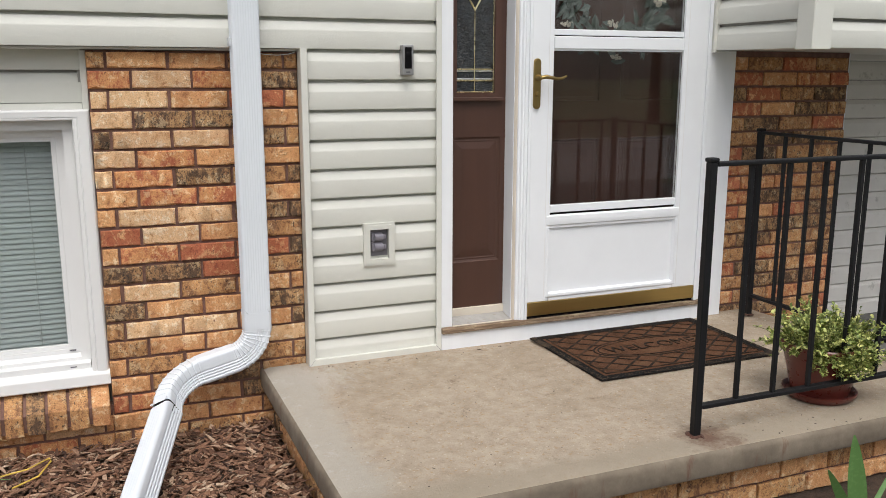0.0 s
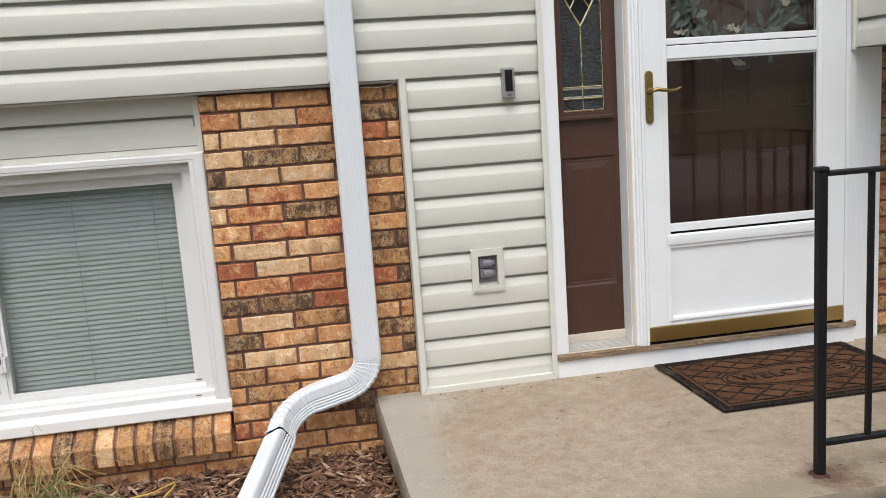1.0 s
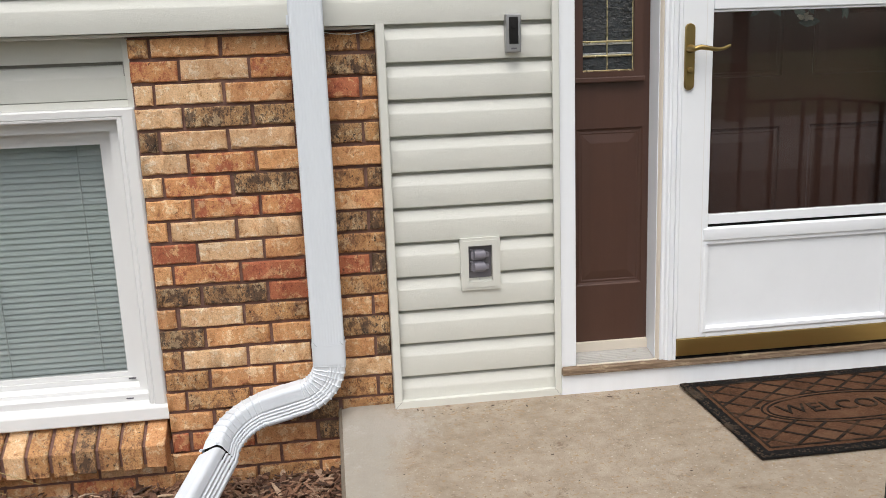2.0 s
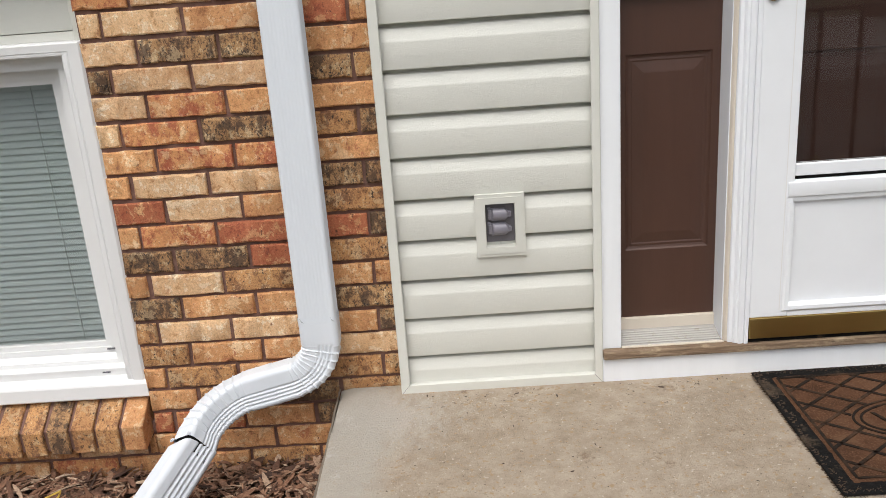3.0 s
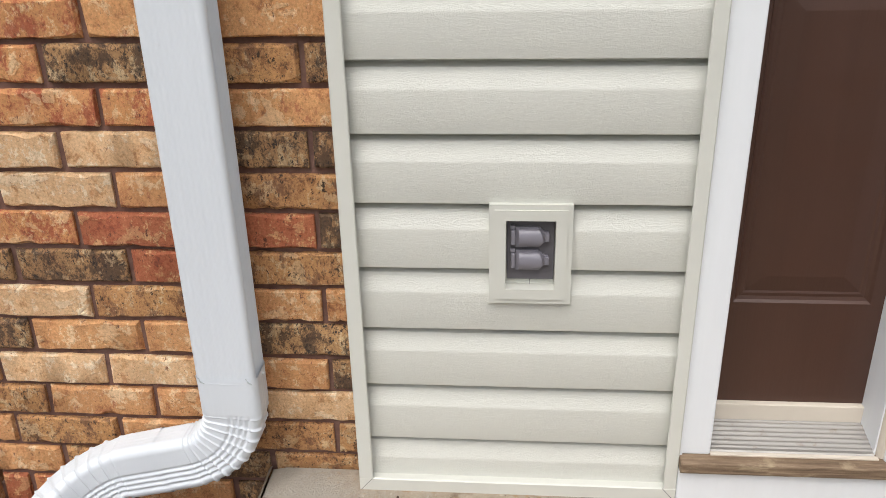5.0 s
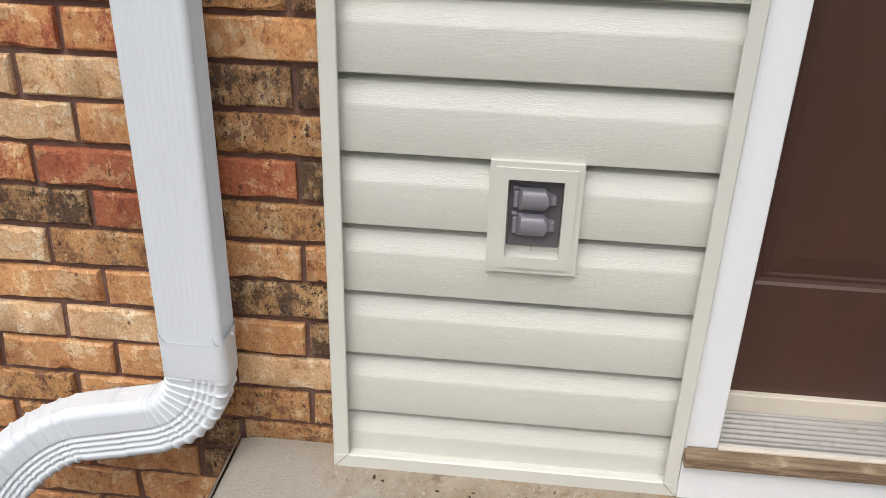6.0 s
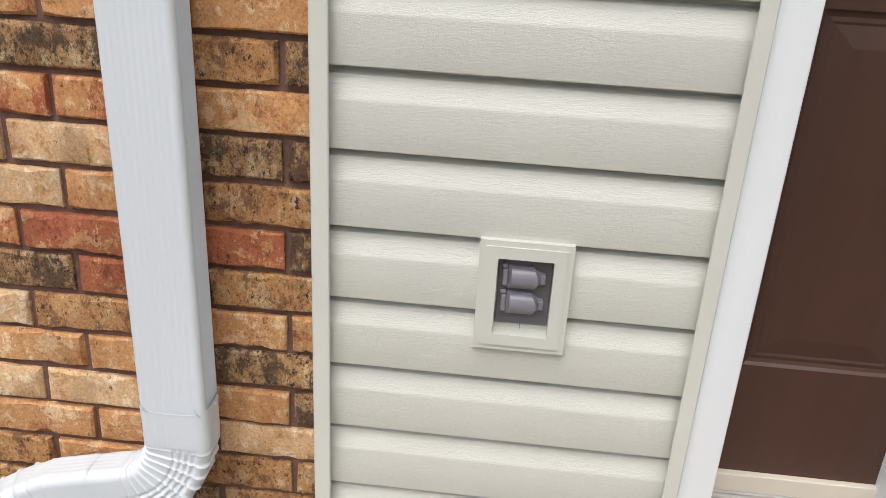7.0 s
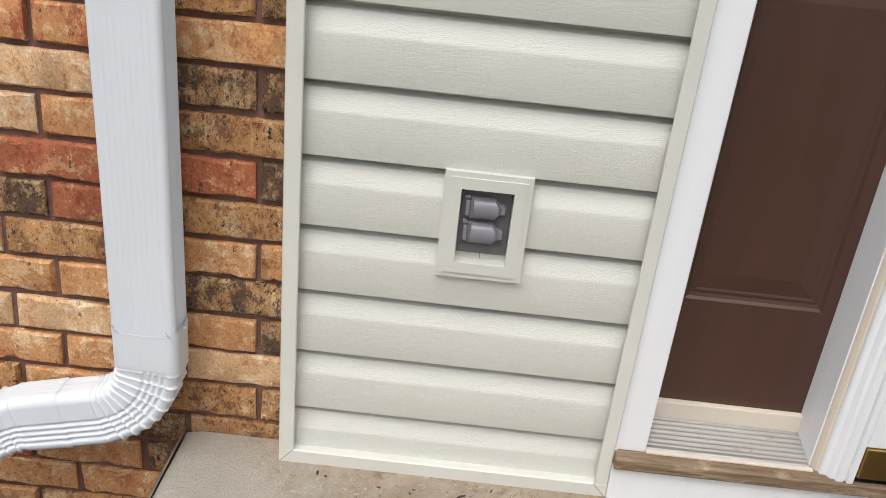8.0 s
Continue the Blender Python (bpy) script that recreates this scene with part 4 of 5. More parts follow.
def panel_slab(name, parent, x0, x1, z0, z1, y, thick, fields, material):
    """A moulded door leaf: a face with stepped raised fields and open lights left out."""
    bm = bmesh.new()
    xs = sorted({x0, x1, *[f[0] for f in fields], *[f[1] for f in fields]})
    zs = sorted({z0, z1, *[f[2] for f in fields], *[f[3] for f in fields]})
    for a, b in zip(xs, xs[1:]):
        for c, d in zip(zs, zs[1:]):
            if not any(f[0] <= a and b <= f[1] and f[2] <= c and d <= f[3] for f in fields):
                bm.faces.new([bm.verts.new(p) for p in ((a, y, c), (b, y, c), (b, y, d), (a, y, d))])
    for fx0, fx1, fz0, fz1, kind in fields:
        if kind == "open":
            continue
        loops = []
        for inset, dy in ((0, 0), (0.004, 0.005), (0.010, 0.007), (0.016, 0.006), (0.020, 0.0075), (0.046, 0.0035), (0.050, 0.0030)):
            loops.append([bm.verts.new(p) for p in ((fx0 + inset, y + dy, fz0 + inset), (fx1 - inset, y + dy, fz0 + inset), (fx1 - inset, y + dy, fz1 - inset), (fx0 + inset, y + dy, fz1 - inset))])
        for a, b in zip(loops, loops[1:]):
            for i in range(4):
                bm.faces.new((a[i], a[(i + 1) % 4], b[(i + 1) % 4], b[i]))
        bm.faces.new(loops[-1])
    bmesh.ops.remove_doubles(bm, verts=bm.verts, dist=0.0002)
    box(bm, x0, x1, y + 0.012, y + thick, z0, z1 if not any(f[4] == "open" for f in fields) else 1.0)
    return part(name, bm, material, parent)


panel_slab("leaf", side, 0.6065, 0.8855, 0.1395, ZT, 0.085, 0.04, [(0.634, 0.864, 0.342, 0.884, "field"), (0.650, 0.829, 1.072, 1.95, "open")], BROWN)
part("light_frame", soft_edges(ring_frame(bmesh.new(), 0.622, 0.857, 1.040, 1.98, 0.030, 0.070, 0.096), 0.004, 3), BROWN, side)
part("light_ledge", soft_edges(boxed(0.616, 0.863, 0.062, 0.0845, 1.036, 1.052), 0.003), BROWN, side)
pane = part("leaded_pane", boxed(0.651, 0.828, 0.088, 0.094, 1.069, 1.951), GLASS_WAVY, side, "dark wavy textured glass")


def came(points, r=0.0030):
    part("came", tube(bmesh.new(), [(x, 0.0868, z) for x, z in points], [r] * len(points), 6), CAME, pane, "bright brass came")


cx = 0.7395
came([(cx, 1.070), (cx, 1.407)], 0.0024)
for z in (1.120, 1.166):
    came([(0.652, z), (0.828, z)], 0.0036)
    for xa, xb in ((0.655, cx - 0.004), (cx + 0.004, 0.825)):
        part("bevel_strip", soft_edges(boxed(xa, xb, 0.0855, 0.0878, z + (0.003 if z < 1.14 else -0.010), z + (0.010 if z < 1.14 else -0.003)), 0.001), SILVER, pane, "bright bevelled glass edge")
came([(0.653, 1.0725), (0.827, 1.0725)], 0.0030)
for x in (0.653, 0.8265):
    came([(x, 1.07), (x, 1.94)], 0.0022)
for m_ in (-1, 1):
    came([(cx + m_ * 0.064, 1.533), (cx + m_ * 0.058, 1.508), (cx + m_ * 0.040, 1.475), (cx, 1.407)], 0.0036)
    came([(cx + m_ * 0.0865, 1.531), (cx + m_ * 0.064, 1.533)], 0.0032)
    came([(cx + m_ * 0.064, 1.533), (cx + m_ * 0.046, 1.575), (cx + m_ * 0.062, 1.62), (cx, 1.70)], 0.0030)
    came([(cx + m_ * 0.040, 1.475), (cx + m_ * 0.017, 1.518)], 0.0026)
    came([(cx + m_ * 0.050, 1.572), (cx + m_ * 0.016, 1.550)], 0.0026)
came([(cx + 0.021 * math.cos(a * 0.524), 1.534 + 0.021 * math.sin(a * 0.524)) for a in range(13)], 0.0034)
bm = bmesh.new()
v = [bm.verts.new((cx + x, 0.0873, z)) for x, z in ((-0.058, 1.530), (-0.038, 1.478), (0, 1.415), (0.038, 1.478), (0.058, 1.530), (0.044, 1.570), (0, 1.60), (-0.044, 1.570))]
w = [bm.verts.new((q.co.x, 0.0879, q.co.z)) for q in v]
bm.faces.new(v), bm.faces.new(w[::-1])
for i in range(8):
    bm.faces.new((v[i], v[(i + 1) % 8], w[(i + 1) % 8], w[i]))
part("clear_facet", bm, BLACK_GLOSS, pane, "dark clear glass facet")

# ---- storm door and inner door ----
DX0, DX1 = 0.950, 1.845
inner = blank("door_2", "dark brown panelled front door behind the storm door", "door")
panel_slab("leaf", inner, 0.945, 1.857, 0.10, ZT, 0.105, 0.045, [(1.075, 1.365, 0.30, 0.86, "field"), (1.475, 1.765, 0.30, 0.86, "field"), (1.075, 1.365, 1.03, 1.90, "field"), (1.475, 1.765, 1.03, 1.90, "field")], BROWN)
storm = blank("door_1", "white storm door with two glass panes and a brass kick plate", "storm door")
Y0 = -0.028
part("stile", soft_edges(boxed(DX0, 1.0545, Y0, 0.004, 0.161, ZT - 0.01), 0.004, 3), WHITE, storm)
part("stile_bead", boxed(1.0305, 1.0325, Y0 - 0.0006, Y0 + 0.002, 0.18, ZT - 0.02), VINYL_WHITE, storm)
part("stile", soft_edges(boxed(1.7155, DX1, Y0, 0.004, 0.161, ZT - 0.01), 0.004, 3), WHITE, storm)
part("stile_bead", boxed(1.7365, 1.7385, Y0 - 0.0006, Y0 + 0.002, 0.18, ZT - 0.02), VINYL_WHITE, storm)
part("mid_rail", soft_edges(boxed(1.055, 1.715, Y0 + 0.001, 0.004, 1.252, 1.304), 0.003), WHITE, storm)
part("sash_bar", soft_edges(boxed(1.055, 1.715, Y0 + 0.006, 0.002, 1.3085, 1.333), 0.003), WHITE, storm)
part("sash_bar", soft_edges(boxed(1.055, 1.715, Y0 + 0.006, 0.002, 1.2440, 1.2515), 0.002), WHITE, storm)
part("sash_bar", soft_edges(boxed(1.055, 1.715, Y0 + 0.005, 0.002, 0.5555, 0.5885), 0.003), WHITE, storm)
part("sash_slot", boxed(1.055, 1.715, Y0 + 0.014, 0.002, 0.5455, 0.5555), RUBBER, storm, "dark rubber slot")
part("sash_slot", boxed(1.055, 1.715, Y0 + 0.014, 0.002, 1.3042, 1.3083), RUBBER, storm, "dark rubber slot")
prof = [(0.002, 0.5452), (Y0 + 0.004, 0.5452), (Y0 - 0.004, 0.540), (Y0 - 0.006, 0.520), (Y0 - 0.003, 0.503), (Y0 + 0.002, 0.499), (Y0 + 0.003, 0.488), (Y0 + 0.012, 0.485), (0.002, 0.485)]
part("lock_moulding", extrude_x(prof, 1.0375, 1.732), WHITE, storm, smooth=True)
part("lower_panel", boxed(1.055, 1.715, Y0 + 0.013, 0.002, 0.19, 0.486), WHITE, storm)
bm = bmesh.new()
loops = []
for d, y in ((0.0, Y0 - 0.001), (0.006, Y0 - 0.005), (0.016, Y0 - 0.004), (0.023, Y0 + 0.0125)):
    loops.append([bm.verts.new(p) for p in ((1.038 + d, y, 0.486), (1.038 + d, y, 0.176 + d), (1.732 - d, y, 0.176 + d), (1.732 - d, y, 0.486))])
for a, b in zip(loops, loops[1:]):
    for i in range(3):
        bm.faces.new((a[i], a[i + 1], b[i + 1], b[i]))
part("panel_moulding", bm, WHITE, storm, smooth=True)
part("bottom_rail", soft_edges(boxed(1.0545, 1.7155, Y0, 0.004, 0.161, 0.19), 0.002), WHITE, storm)
part("kick_plate", soft_edges(boxed(DX0 + 0.002, DX1 - 0.002, Y0 - 0.0035, 0.002, 0.100, 0.1605), 0.0015), BRASS_KICK, storm, "brushed brass kick plate")
part("door_sweep", boxed(DX0 + 0.004, DX1 - 0.004, Y0 + 0.006, 0.001, 0.0865, 0.0998), RUBBER, storm, "black rubber door sweep")
for z0, z1 in ((0.589, 1.2438), (1.3332, 2.03)):
    g = part("pane", boxed(1.0548, 1.7152, -0.0145, -0.0105, z0, z1), GLASS_DOOR, storm)
    g.visible_shadow = False
part("top_rail", boxed(1.055, 1.715, Y0, 0.004, 2.03, ZT - 0.01), WHITE, storm)
# handle
bm = bmesh.new()
hx, hz0, hz1, hw = 0.974, 1.003, 1.212, 0.0165
outline = [(hx + hw * math.cos(a), hz1 - hw * 1.0 + hw * math.sin(a)) for a in [math.pi * i / 10 for i in range(11)]] + [(hx + hw * math.cos(a), hz0 + hw + hw * math.sin(a)) for a in [math.pi + math.pi * i / 10 for i in range(11)]]
fr = [bm.verts.new((x, Y0 - 0.009, z)) for x, z in [(hx + (x - hx) * 0.84, (hz0 + hz1) / 2 + (z - (hz0 + hz1) / 2) * 0.985) for x, z in outline]]
md = [bm.verts.new((x, Y0 - 0.006, z)) for x, z in outline]
bk = [bm.verts.new((x, Y0, z)) for x, z in outline]
n = len(outline)
bm.faces.new(fr)
for a, b in ((fr, md), (md, bk)):
    for i in range(n):
        bm.faces.new((a[i], a[(i + 1) % n], b[(i + 1) % n], b[i]))
handle = part("handle", bm, BRASS, storm, "tarnished brass handle plate", True)
part("rosette", tube(bmesh.new(), [(hx, Y0 - 0.008, 1.133), (hx, Y0 - 0.022, 1.133), (hx, Y0 - 0.040, 1.133), (hx, Y0 - 0.044, 1.133)], [0.014, 0.012, 0.009, 0.006], 16), BRASS, handle, smooth=True)
lev = [(hx, Y0 - 0.036, 1.133), (hx + 0.02, Y0 - 0.044, 1.137), (hx + 0.045, Y0 - 0.046, 1.133), (hx + 0.07, Y0 - 0.044, 1.128), (hx + 0.095, Y0 - 0.042, 1.130), (hx + 0.118, Y0 - 0.041, 1.139)]
part("lever", tube(bmesh.new(), lev, [0.008, 0.0085, 0.0075, 0.0065, 0.0060, 0.0045], 12), BRASS, handle, smooth=True)
part("key_lock", tube(bmesh.new(), [(hx, Y0 - 0.008, 1.066), (hx, Y0 - 0.017, 1.066), (hx, Y0 - 0.018, 1.066)], [0.0105, 0.0095, 0.005], 16), BRASS, handle, smooth=True)


def leaf_quad(bm, base, direction, length, width, up, cup=0.15):
    """One pointed leaf, folded a little along its rib."""
    d = direction.normalized()
    s = d.cross(up)
    s = s.normalized() if s.length > 1e-4 else d.orthogonal().normalized()
    u = s.cross(d)
    ps = [base, base + d * length * 0.35 + s * width * 0.5 + u * cup * width, base + d * length * 0.75 + s * width * 0.36 + u * cup * width * 0.6, base + d * length - u * length * 0.10, base + d * length * 0.75 - s * width * 0.36 + u * cup * width * 0.6, base + d * length * 0.35 - s * width * 0.5 + u * cup * width, base + d * length * 0.5]
    v = [bm.verts.new(p) for p in ps]
    bm.faces.new((v[0], v[1], v[6])), bm.faces.new((v[1], v[2], v[6])), bm.faces.new((v[2], v[3], v[6]))
    bm.faces.new((v[3], v[4], v[6])), bm.faces.new((v[4], v[5], v[6])), bm.faces.new((v[5], v[0], v[6]))


def rand_dir(lo=-1.0, hi=1.0):
    while True:
        v = Vector((random.uniform(-1, 1), random.uniform(-1, 1), random.uniform(lo, hi)))
        if 0.2 < v.length < 1:
            return v.normalized()


# wreath on the inner door
random.seed(11)
wreath = thing("door_wreath", "leafy green wreath with small white flowers on the brown door", "wreath")
bm = bmesh.new()
WC = Vector((1.40, 0.075, 1.52))
for i in range(260):
    a = random.uniform(0, 2 * math.pi)
    r = random.gauss(0.215, 0.035)
    b = WC + Vector((r * math.cos(a), random.uniform(-0.02, 0.0), r * math.sin(a)))
    d = Vector((math.cos(a + random.gauss(0.9, 0.8)), random.uniform(-0.35, 0.05), math.sin(a + random.gauss(0.9, 0.8))))
    leaf_quad(bm, b, d, random.uniform(0.05, 0.095), random.uniform(0.018, 0.034), Vector((0, -1, 0)))
part("leaves", bm, LEAF_WREATH, wreath)
bm = bmesh.new()
tube(bm, [WC + Vector((0.215 * math.cos(t * 0.3142), 0.012, 0.215 * math.sin(t * 0.3142))) for t in range(21)], [0.012] * 21, 7)
part("hoop", bm, BARK, wreath)
for fx_, fz_ in ((-0.245, -0.165), (-0.02, -0.155), (0.01, -0.30), (0.09, -0.02), (-0.19, 0.05), (0.22, -0.06), (-0.12, -0.20)):
    bm = bmesh.new()
    for i in range(16):
        leaf_quad(bm, WC + Vector((fx_ + random.uniform(-0.02, 0.02), -0.035, fz_ + random.uniform(-0.008, 0.008))), rand_dir(), 0.018, 0.013, Vector((0, -1, 0)))
    part("flower", bm, PETAL, wreath, "small white flower")

# ---- overhanging storey beside the entry ----
bay = blank("wall_siding_bay", "beige siding on the overhanging storey beside the door", "siding")
BX, BY, BZ = 1.885, -0.604, 1.253


def course_side(z, y0, y1):
    """A course on the flank, facing the door."""
    bm = extrude_x([(y, zz) for y, zz in lap_profile(z)], 0, y1 - y0)
    m = Matrix(((0, 1, 0, BX), (-1, 0, 0, y1), (0, 0, 1, 0), (0, 0, 0, 1)))
    bmesh.ops.transform(bm, matrix=m, verts=bm.verts)
    return part("siding_course", bm, SIDING, bay, smooth=True)


for n in range(0, 12):
    z = BZ + LAP * n
    course_side(z, BY + 0.035, -0.016)
    part("siding_course", extrude_x(lap_profile(z, BY), BX + 0.078, 5.6), SIDING, bay, smooth=True)
part("corner_post", soft_edges(extrude_z([(BX - 0.013, BY + 0.075), (BX - 0.016, BY + 0.070), (BX - 0.016, BY - 0.012), (BX - 0.012, BY - 0.016), (BX + 0.079, BY - 0.016), (BX + 0.082, BY - 0.012), (BX + 0.082, BY + 0.02), (BX + 0.02, BY + 0.02), (BX + 0.02, BY + 0.075)], BZ - 0.006, 2.63), 0.002), TRIM_BEIGE, bay)
part("j_channel", extrude_z([(BX - 0.012, -0.036), (BX - 0.014, -0.034), (BX - 0.014, -0.010), (BX + 0.012, -0.010), (BX + 0.012, -0.036)], BZ - 0.008, 2.63), TRIM_BEIGE, bay)
setting("soffit", boxed(BX + 0.012, 5.6, BY + 0.004, 0.45, BZ + 0.003, BZ + 0.016), TRIM_BEIGE, "flat beige soffit under the overhang", "soffit")
setting("wall_bay_core", boxed(BX + 0.0205, 5.58, BY + 0.021, 0.095, BZ + 0.018, 2.62), ROOM, "plain core of the overhanging storey", "wall")

# ---- garage door ----
GARAGE = plain("garage_paint", (0.64, 0.615, 0.57), 0.6, vary=0.05, dirt=(0.36, 0.34, 0.30), dirt_lo=0.60)
garage = blank("garage_door", "off-white ribbed garage door in the shade of the overhang", "garage door")
z = -0.58
while z < 1.24:
    part("door_rib", extrude_x([(0.42, z), (0.372, z + 0.001), (0.366, z + 0.006), (0.370, z + 0.080), (0.380, z + 0.103), (0.42, z + 0.104)], 2.80, 5.5), GARAGE, garage)
    z += 0.106
part("side_stop", boxed(2.786, 2.80, 0.06, 0.42, -0.6, 1.2545), WHITE_WOOD, garage)
setting("wall_garage", boxed(5.5, 5.6, 0.04, 0.42, -0.6, 1.2545), ROOM, "plain end wall past the garage door", "wall")

# ---- railings ----
def bar(name, parent, x0, x1, y0, y1, z0, z1, bev=0.0015):
    return part(name, boxed(x0, x1, y0, y1, z0, z1, bevel=bev, segs=1), BLACK_IRON, parent)


RX, RY = 0.970, -1.167
rail = thing("porch_railing", "black painted iron railing along the porch front", "railing")


def post(parent, x, y, top):
    p = bar("post", parent, x - 0.0135, x + 0.0135, y - 0.0135, y + 0.0135, -0.003, top - 0.012, 0.003)
    part("cap", soft_edges(boxed(x - 0.0165, x + 0.0165, y - 0.0165, y + 0.0165, top - 0.013, top + 0.001), 0.005, 2), BLACK_IRON, p)
    bm = bmesh.new()
    vs_ = [bm.verts.new((x + (0.028 + 0.022 * noise.noise((i * 1.7, x, y))) * math.cos(i * 0.349), y + (0.028 + 0.022 * noise.noise((i * 1.7, x + 3, y))) * math.sin(i * 0.349), 0.001 + 0.0)) for i in range(18)]
    top_v = [bm.verts.new((x + (v.co.x - x) * 0.7, y + (v.co.y - y) * 0.7, 0.006)) for v in vs_]
    bm.faces.new(top_v)
    for i in range(18):
        bm.faces.new((vs_[i], vs_[(i + 1) % 18], top_v[(i + 1) % 18], top_v[i]))
    part("rust_ring", bm, RUST, p, "rusty crust at the foot of the post")
    return p


post(rail, RX, RY, 0.900)
post(rail, 2.135, RY, 0.900)
bar("top_rail", rail, RX + 0.0146, 2.1204, RY - 0.016, RY + 0.016, 0.874, 0.888, 0.003)
bar("bottom_rail", rail, RX + 0.0146, 2.1204, RY - 0.013, RY + 0.013, 0.092, 0.106)
for i in range(7):
    x = RX + 0.155 + i * 0.1535
    bar("baluster", rail, x - 0.0075, x + 0.0075, RY - 0.0075, RY + 0.0075, 0.106, 0.874)
rail2 = thing("porch_railing", "black painted iron railing along the porch side", "railing")
post(rail2, 2.135, -0.085, 0.900)
bar("top_rail", rail2, 2.119, 2.151, RY + 0.0146, -0.0996, 0.874, 0.888, 0.003)
bar("bottom_rail", rail2, 2.122, 2.148, RY + 0.0146, -0.0996, 0.092, 0.106)
for i in range(6):
    y = -0.085 - 0.158 - i * 0.154
    bar("baluster", rail2, 2.1275, 2.1425, y - 0.0075, y + 0.0075, 0.106, 0.874)

# ---- door mat ----
mat_ = thing("door_mat", "brown coir door mat with black rubber diamonds and the word WELCOME", "door mat")
MX0, MX1, MY0, MY1 = 0.957, 1.822, -0.632, -0.050
bm = boxed(MX0, MX1, MY0, MY1, 0.0005, 0.0085)
soft_edges(bm, 0.003)
part("rubber_base", bm, RUBBER, mat_, "black rubber edging")
rng_mat = random.Random(71)
bm = bmesh.new()
for (ax, ay), (bx, by), (ox, oy) in (((MX0, MY0), (MX1, MY0), (0, -1)), ((MX0, MY1), (MX1, MY1), (0, 1)), ((MX0, MY0), (MX0, MY1), (-1, 0)), ((MX1, MY0), (MX1, MY1), (1, 0))):
    side_length = math.hypot(bx - ax, by - ay)
    for i in range(int(side_length / 0.0022)):   # worn fibres that stick out of the border
        t = (i + rng_mat.random()) * 0.0022 / side_length
        inset = rng_mat.choice((0.002, 0.002, 0.012, 0.022)) * rng_mat.uniform(0.6, 1.2)
        px, py = ax + (bx - ax) * t - ox * inset, ay + (by - ay) * t - oy * inset
        reach, skew, w = rng_mat.uniform(0.004, 0.011), rng_mat.uniform(-0.006, 0.006), rng_mat.uniform(0.0010, 0.0022)
        low = 0.002 if inset < 0.003 else 0.0082
        tip = bm.verts.new((px + ox * reach + oy * skew, py + oy * reach + ox * skew, low + rng_mat.uniform(-0.0006, 0.003)))
        foot = [bm.verts.new((px + abs(oy) * u, py + abs(ox) * u, low + h)) for u, h in ((-w, 0.0), (w, 0.0), (0.0, 0.0028))]
        for a, b in ((0, 1), (1, 2), (2, 0)):
            bm.faces.new((foot[a], foot[b], tip))
        bm.faces.new(foot)
bmesh.ops.recalc_face_normals(bm, faces=bm.faces)
part("frayed_edge", bm, FRAY, mat_, "frayed dark brown fibres round the border")
bm = bmesh.new()
nx, ny = 70, 46
g2 = [[bm.verts.new((MX0 + 0.036 + (MX1 - MX0 - 0.072) * i / nx, MY0 + 0.036 + (MY1 - MY0 - 0.072) * j / ny, 0.0105 + 0.0012 * noise.noise((i * 0.6, j * 0.6, 0)) - (0.003 if i in (0, nx) or j in (0, ny) else 0))) for j in range(ny + 1)] for i in range(nx + 1)]
for i in range(nx):
    for j in range(ny):
        bm.faces.new((g2[i][j], g2[i + 1][j], g2[i + 1][j + 1], g2[i][j + 1]))
part("coir_insert", bm, COIR, mat_, "brown coir pile", True)
MCX, MCY = (MX0 + MX1) / 2, (MY0 + MY1) / 2 - 0.005
EA, EB = 0.262, 0.098


def strip(bm, a, b, w, z0=0.006, z1=0.0128):
    d = Vector((b[0] - a[0], b[1] - a[1], 0)).normalized()
    s = Vector((-d.y, d.x, 0)) * w / 2
    p = [Vector((*a, 0)) + s, Vector((*b, 0)) + s, Vector((*b, 0)) - s, Vector((*a, 0)) - s]
    lo = [bm.verts.new((q.x, q.y, z0)) for q in p]
    hi = [bm.verts.new((q.x, q.y, z1)) for q in p]
    bm.faces.new(hi)
    for i in range(4):
        bm.faces.new((lo[i], lo[(i + 1) % 4], hi[(i + 1) % 4], hi[i]))


lat = bmesh.new()
ang = radians(38)
inx0, inx1, iny0, iny1 = MX0 + 0.052, MX1 - 0.052, MY0 + 0.052, MY1 - 0.052
for sgn in (1, -1):
    dx, dy = math.cos(ang), sgn * math.sin(ang)
    for kk in range(-12, 13):
        ox, oy = MCX + kk * 0.118, MCY
        run = None
        ts = np.linspace(-0.75, 0.75, 301)
        last = None
        for t in ts:
            x, y = ox + dx * t, oy + dy * t
            ok = inx0 < x < inx1 and iny0 < y < iny1 and ((x - MCX) / (EA + 0.022)) ** 2 + ((y - MCY) / (EB + 0.020)) ** 2 > 1
            if ok and run is None:
                run = (x, y)
            if not ok and run is not None:
                if abs(last[0] - run[0]) > 0.012:
                    strip(lat, run, last, 0.0085)
                run = None
            last = (x, y)
part("lattice", lat, MAT_RIB, mat_, "black rubber diamond lattice")
bm = bmesh.new()
for off in (0.0, 0.018):
    for i in range(64):
        a, b = 2 * math.pi * i / 64, 2 * math.pi * (i + 1) / 64
        strip(bm, (MCX + (EA + off) * math.cos(a), MCY + (EB + off) * math.sin(a)), (MCX + (EA + off) * math.cos(b), MCY + (EB + off) * math.sin(b)), 0.006)
for a, b in (((inx0, iny0), (inx1, iny0)), ((inx1, iny0), (inx1, iny1)), ((inx1, iny1), (inx0, iny1)), ((inx0, iny1), (inx0, iny0))):
    strip(bm, a, b, 0.007)
part("rubber_border", bm, MAT_RIB, mat_, "black rubber oval and border lines")
cu = bpy.data.curves.new("word", "FONT")
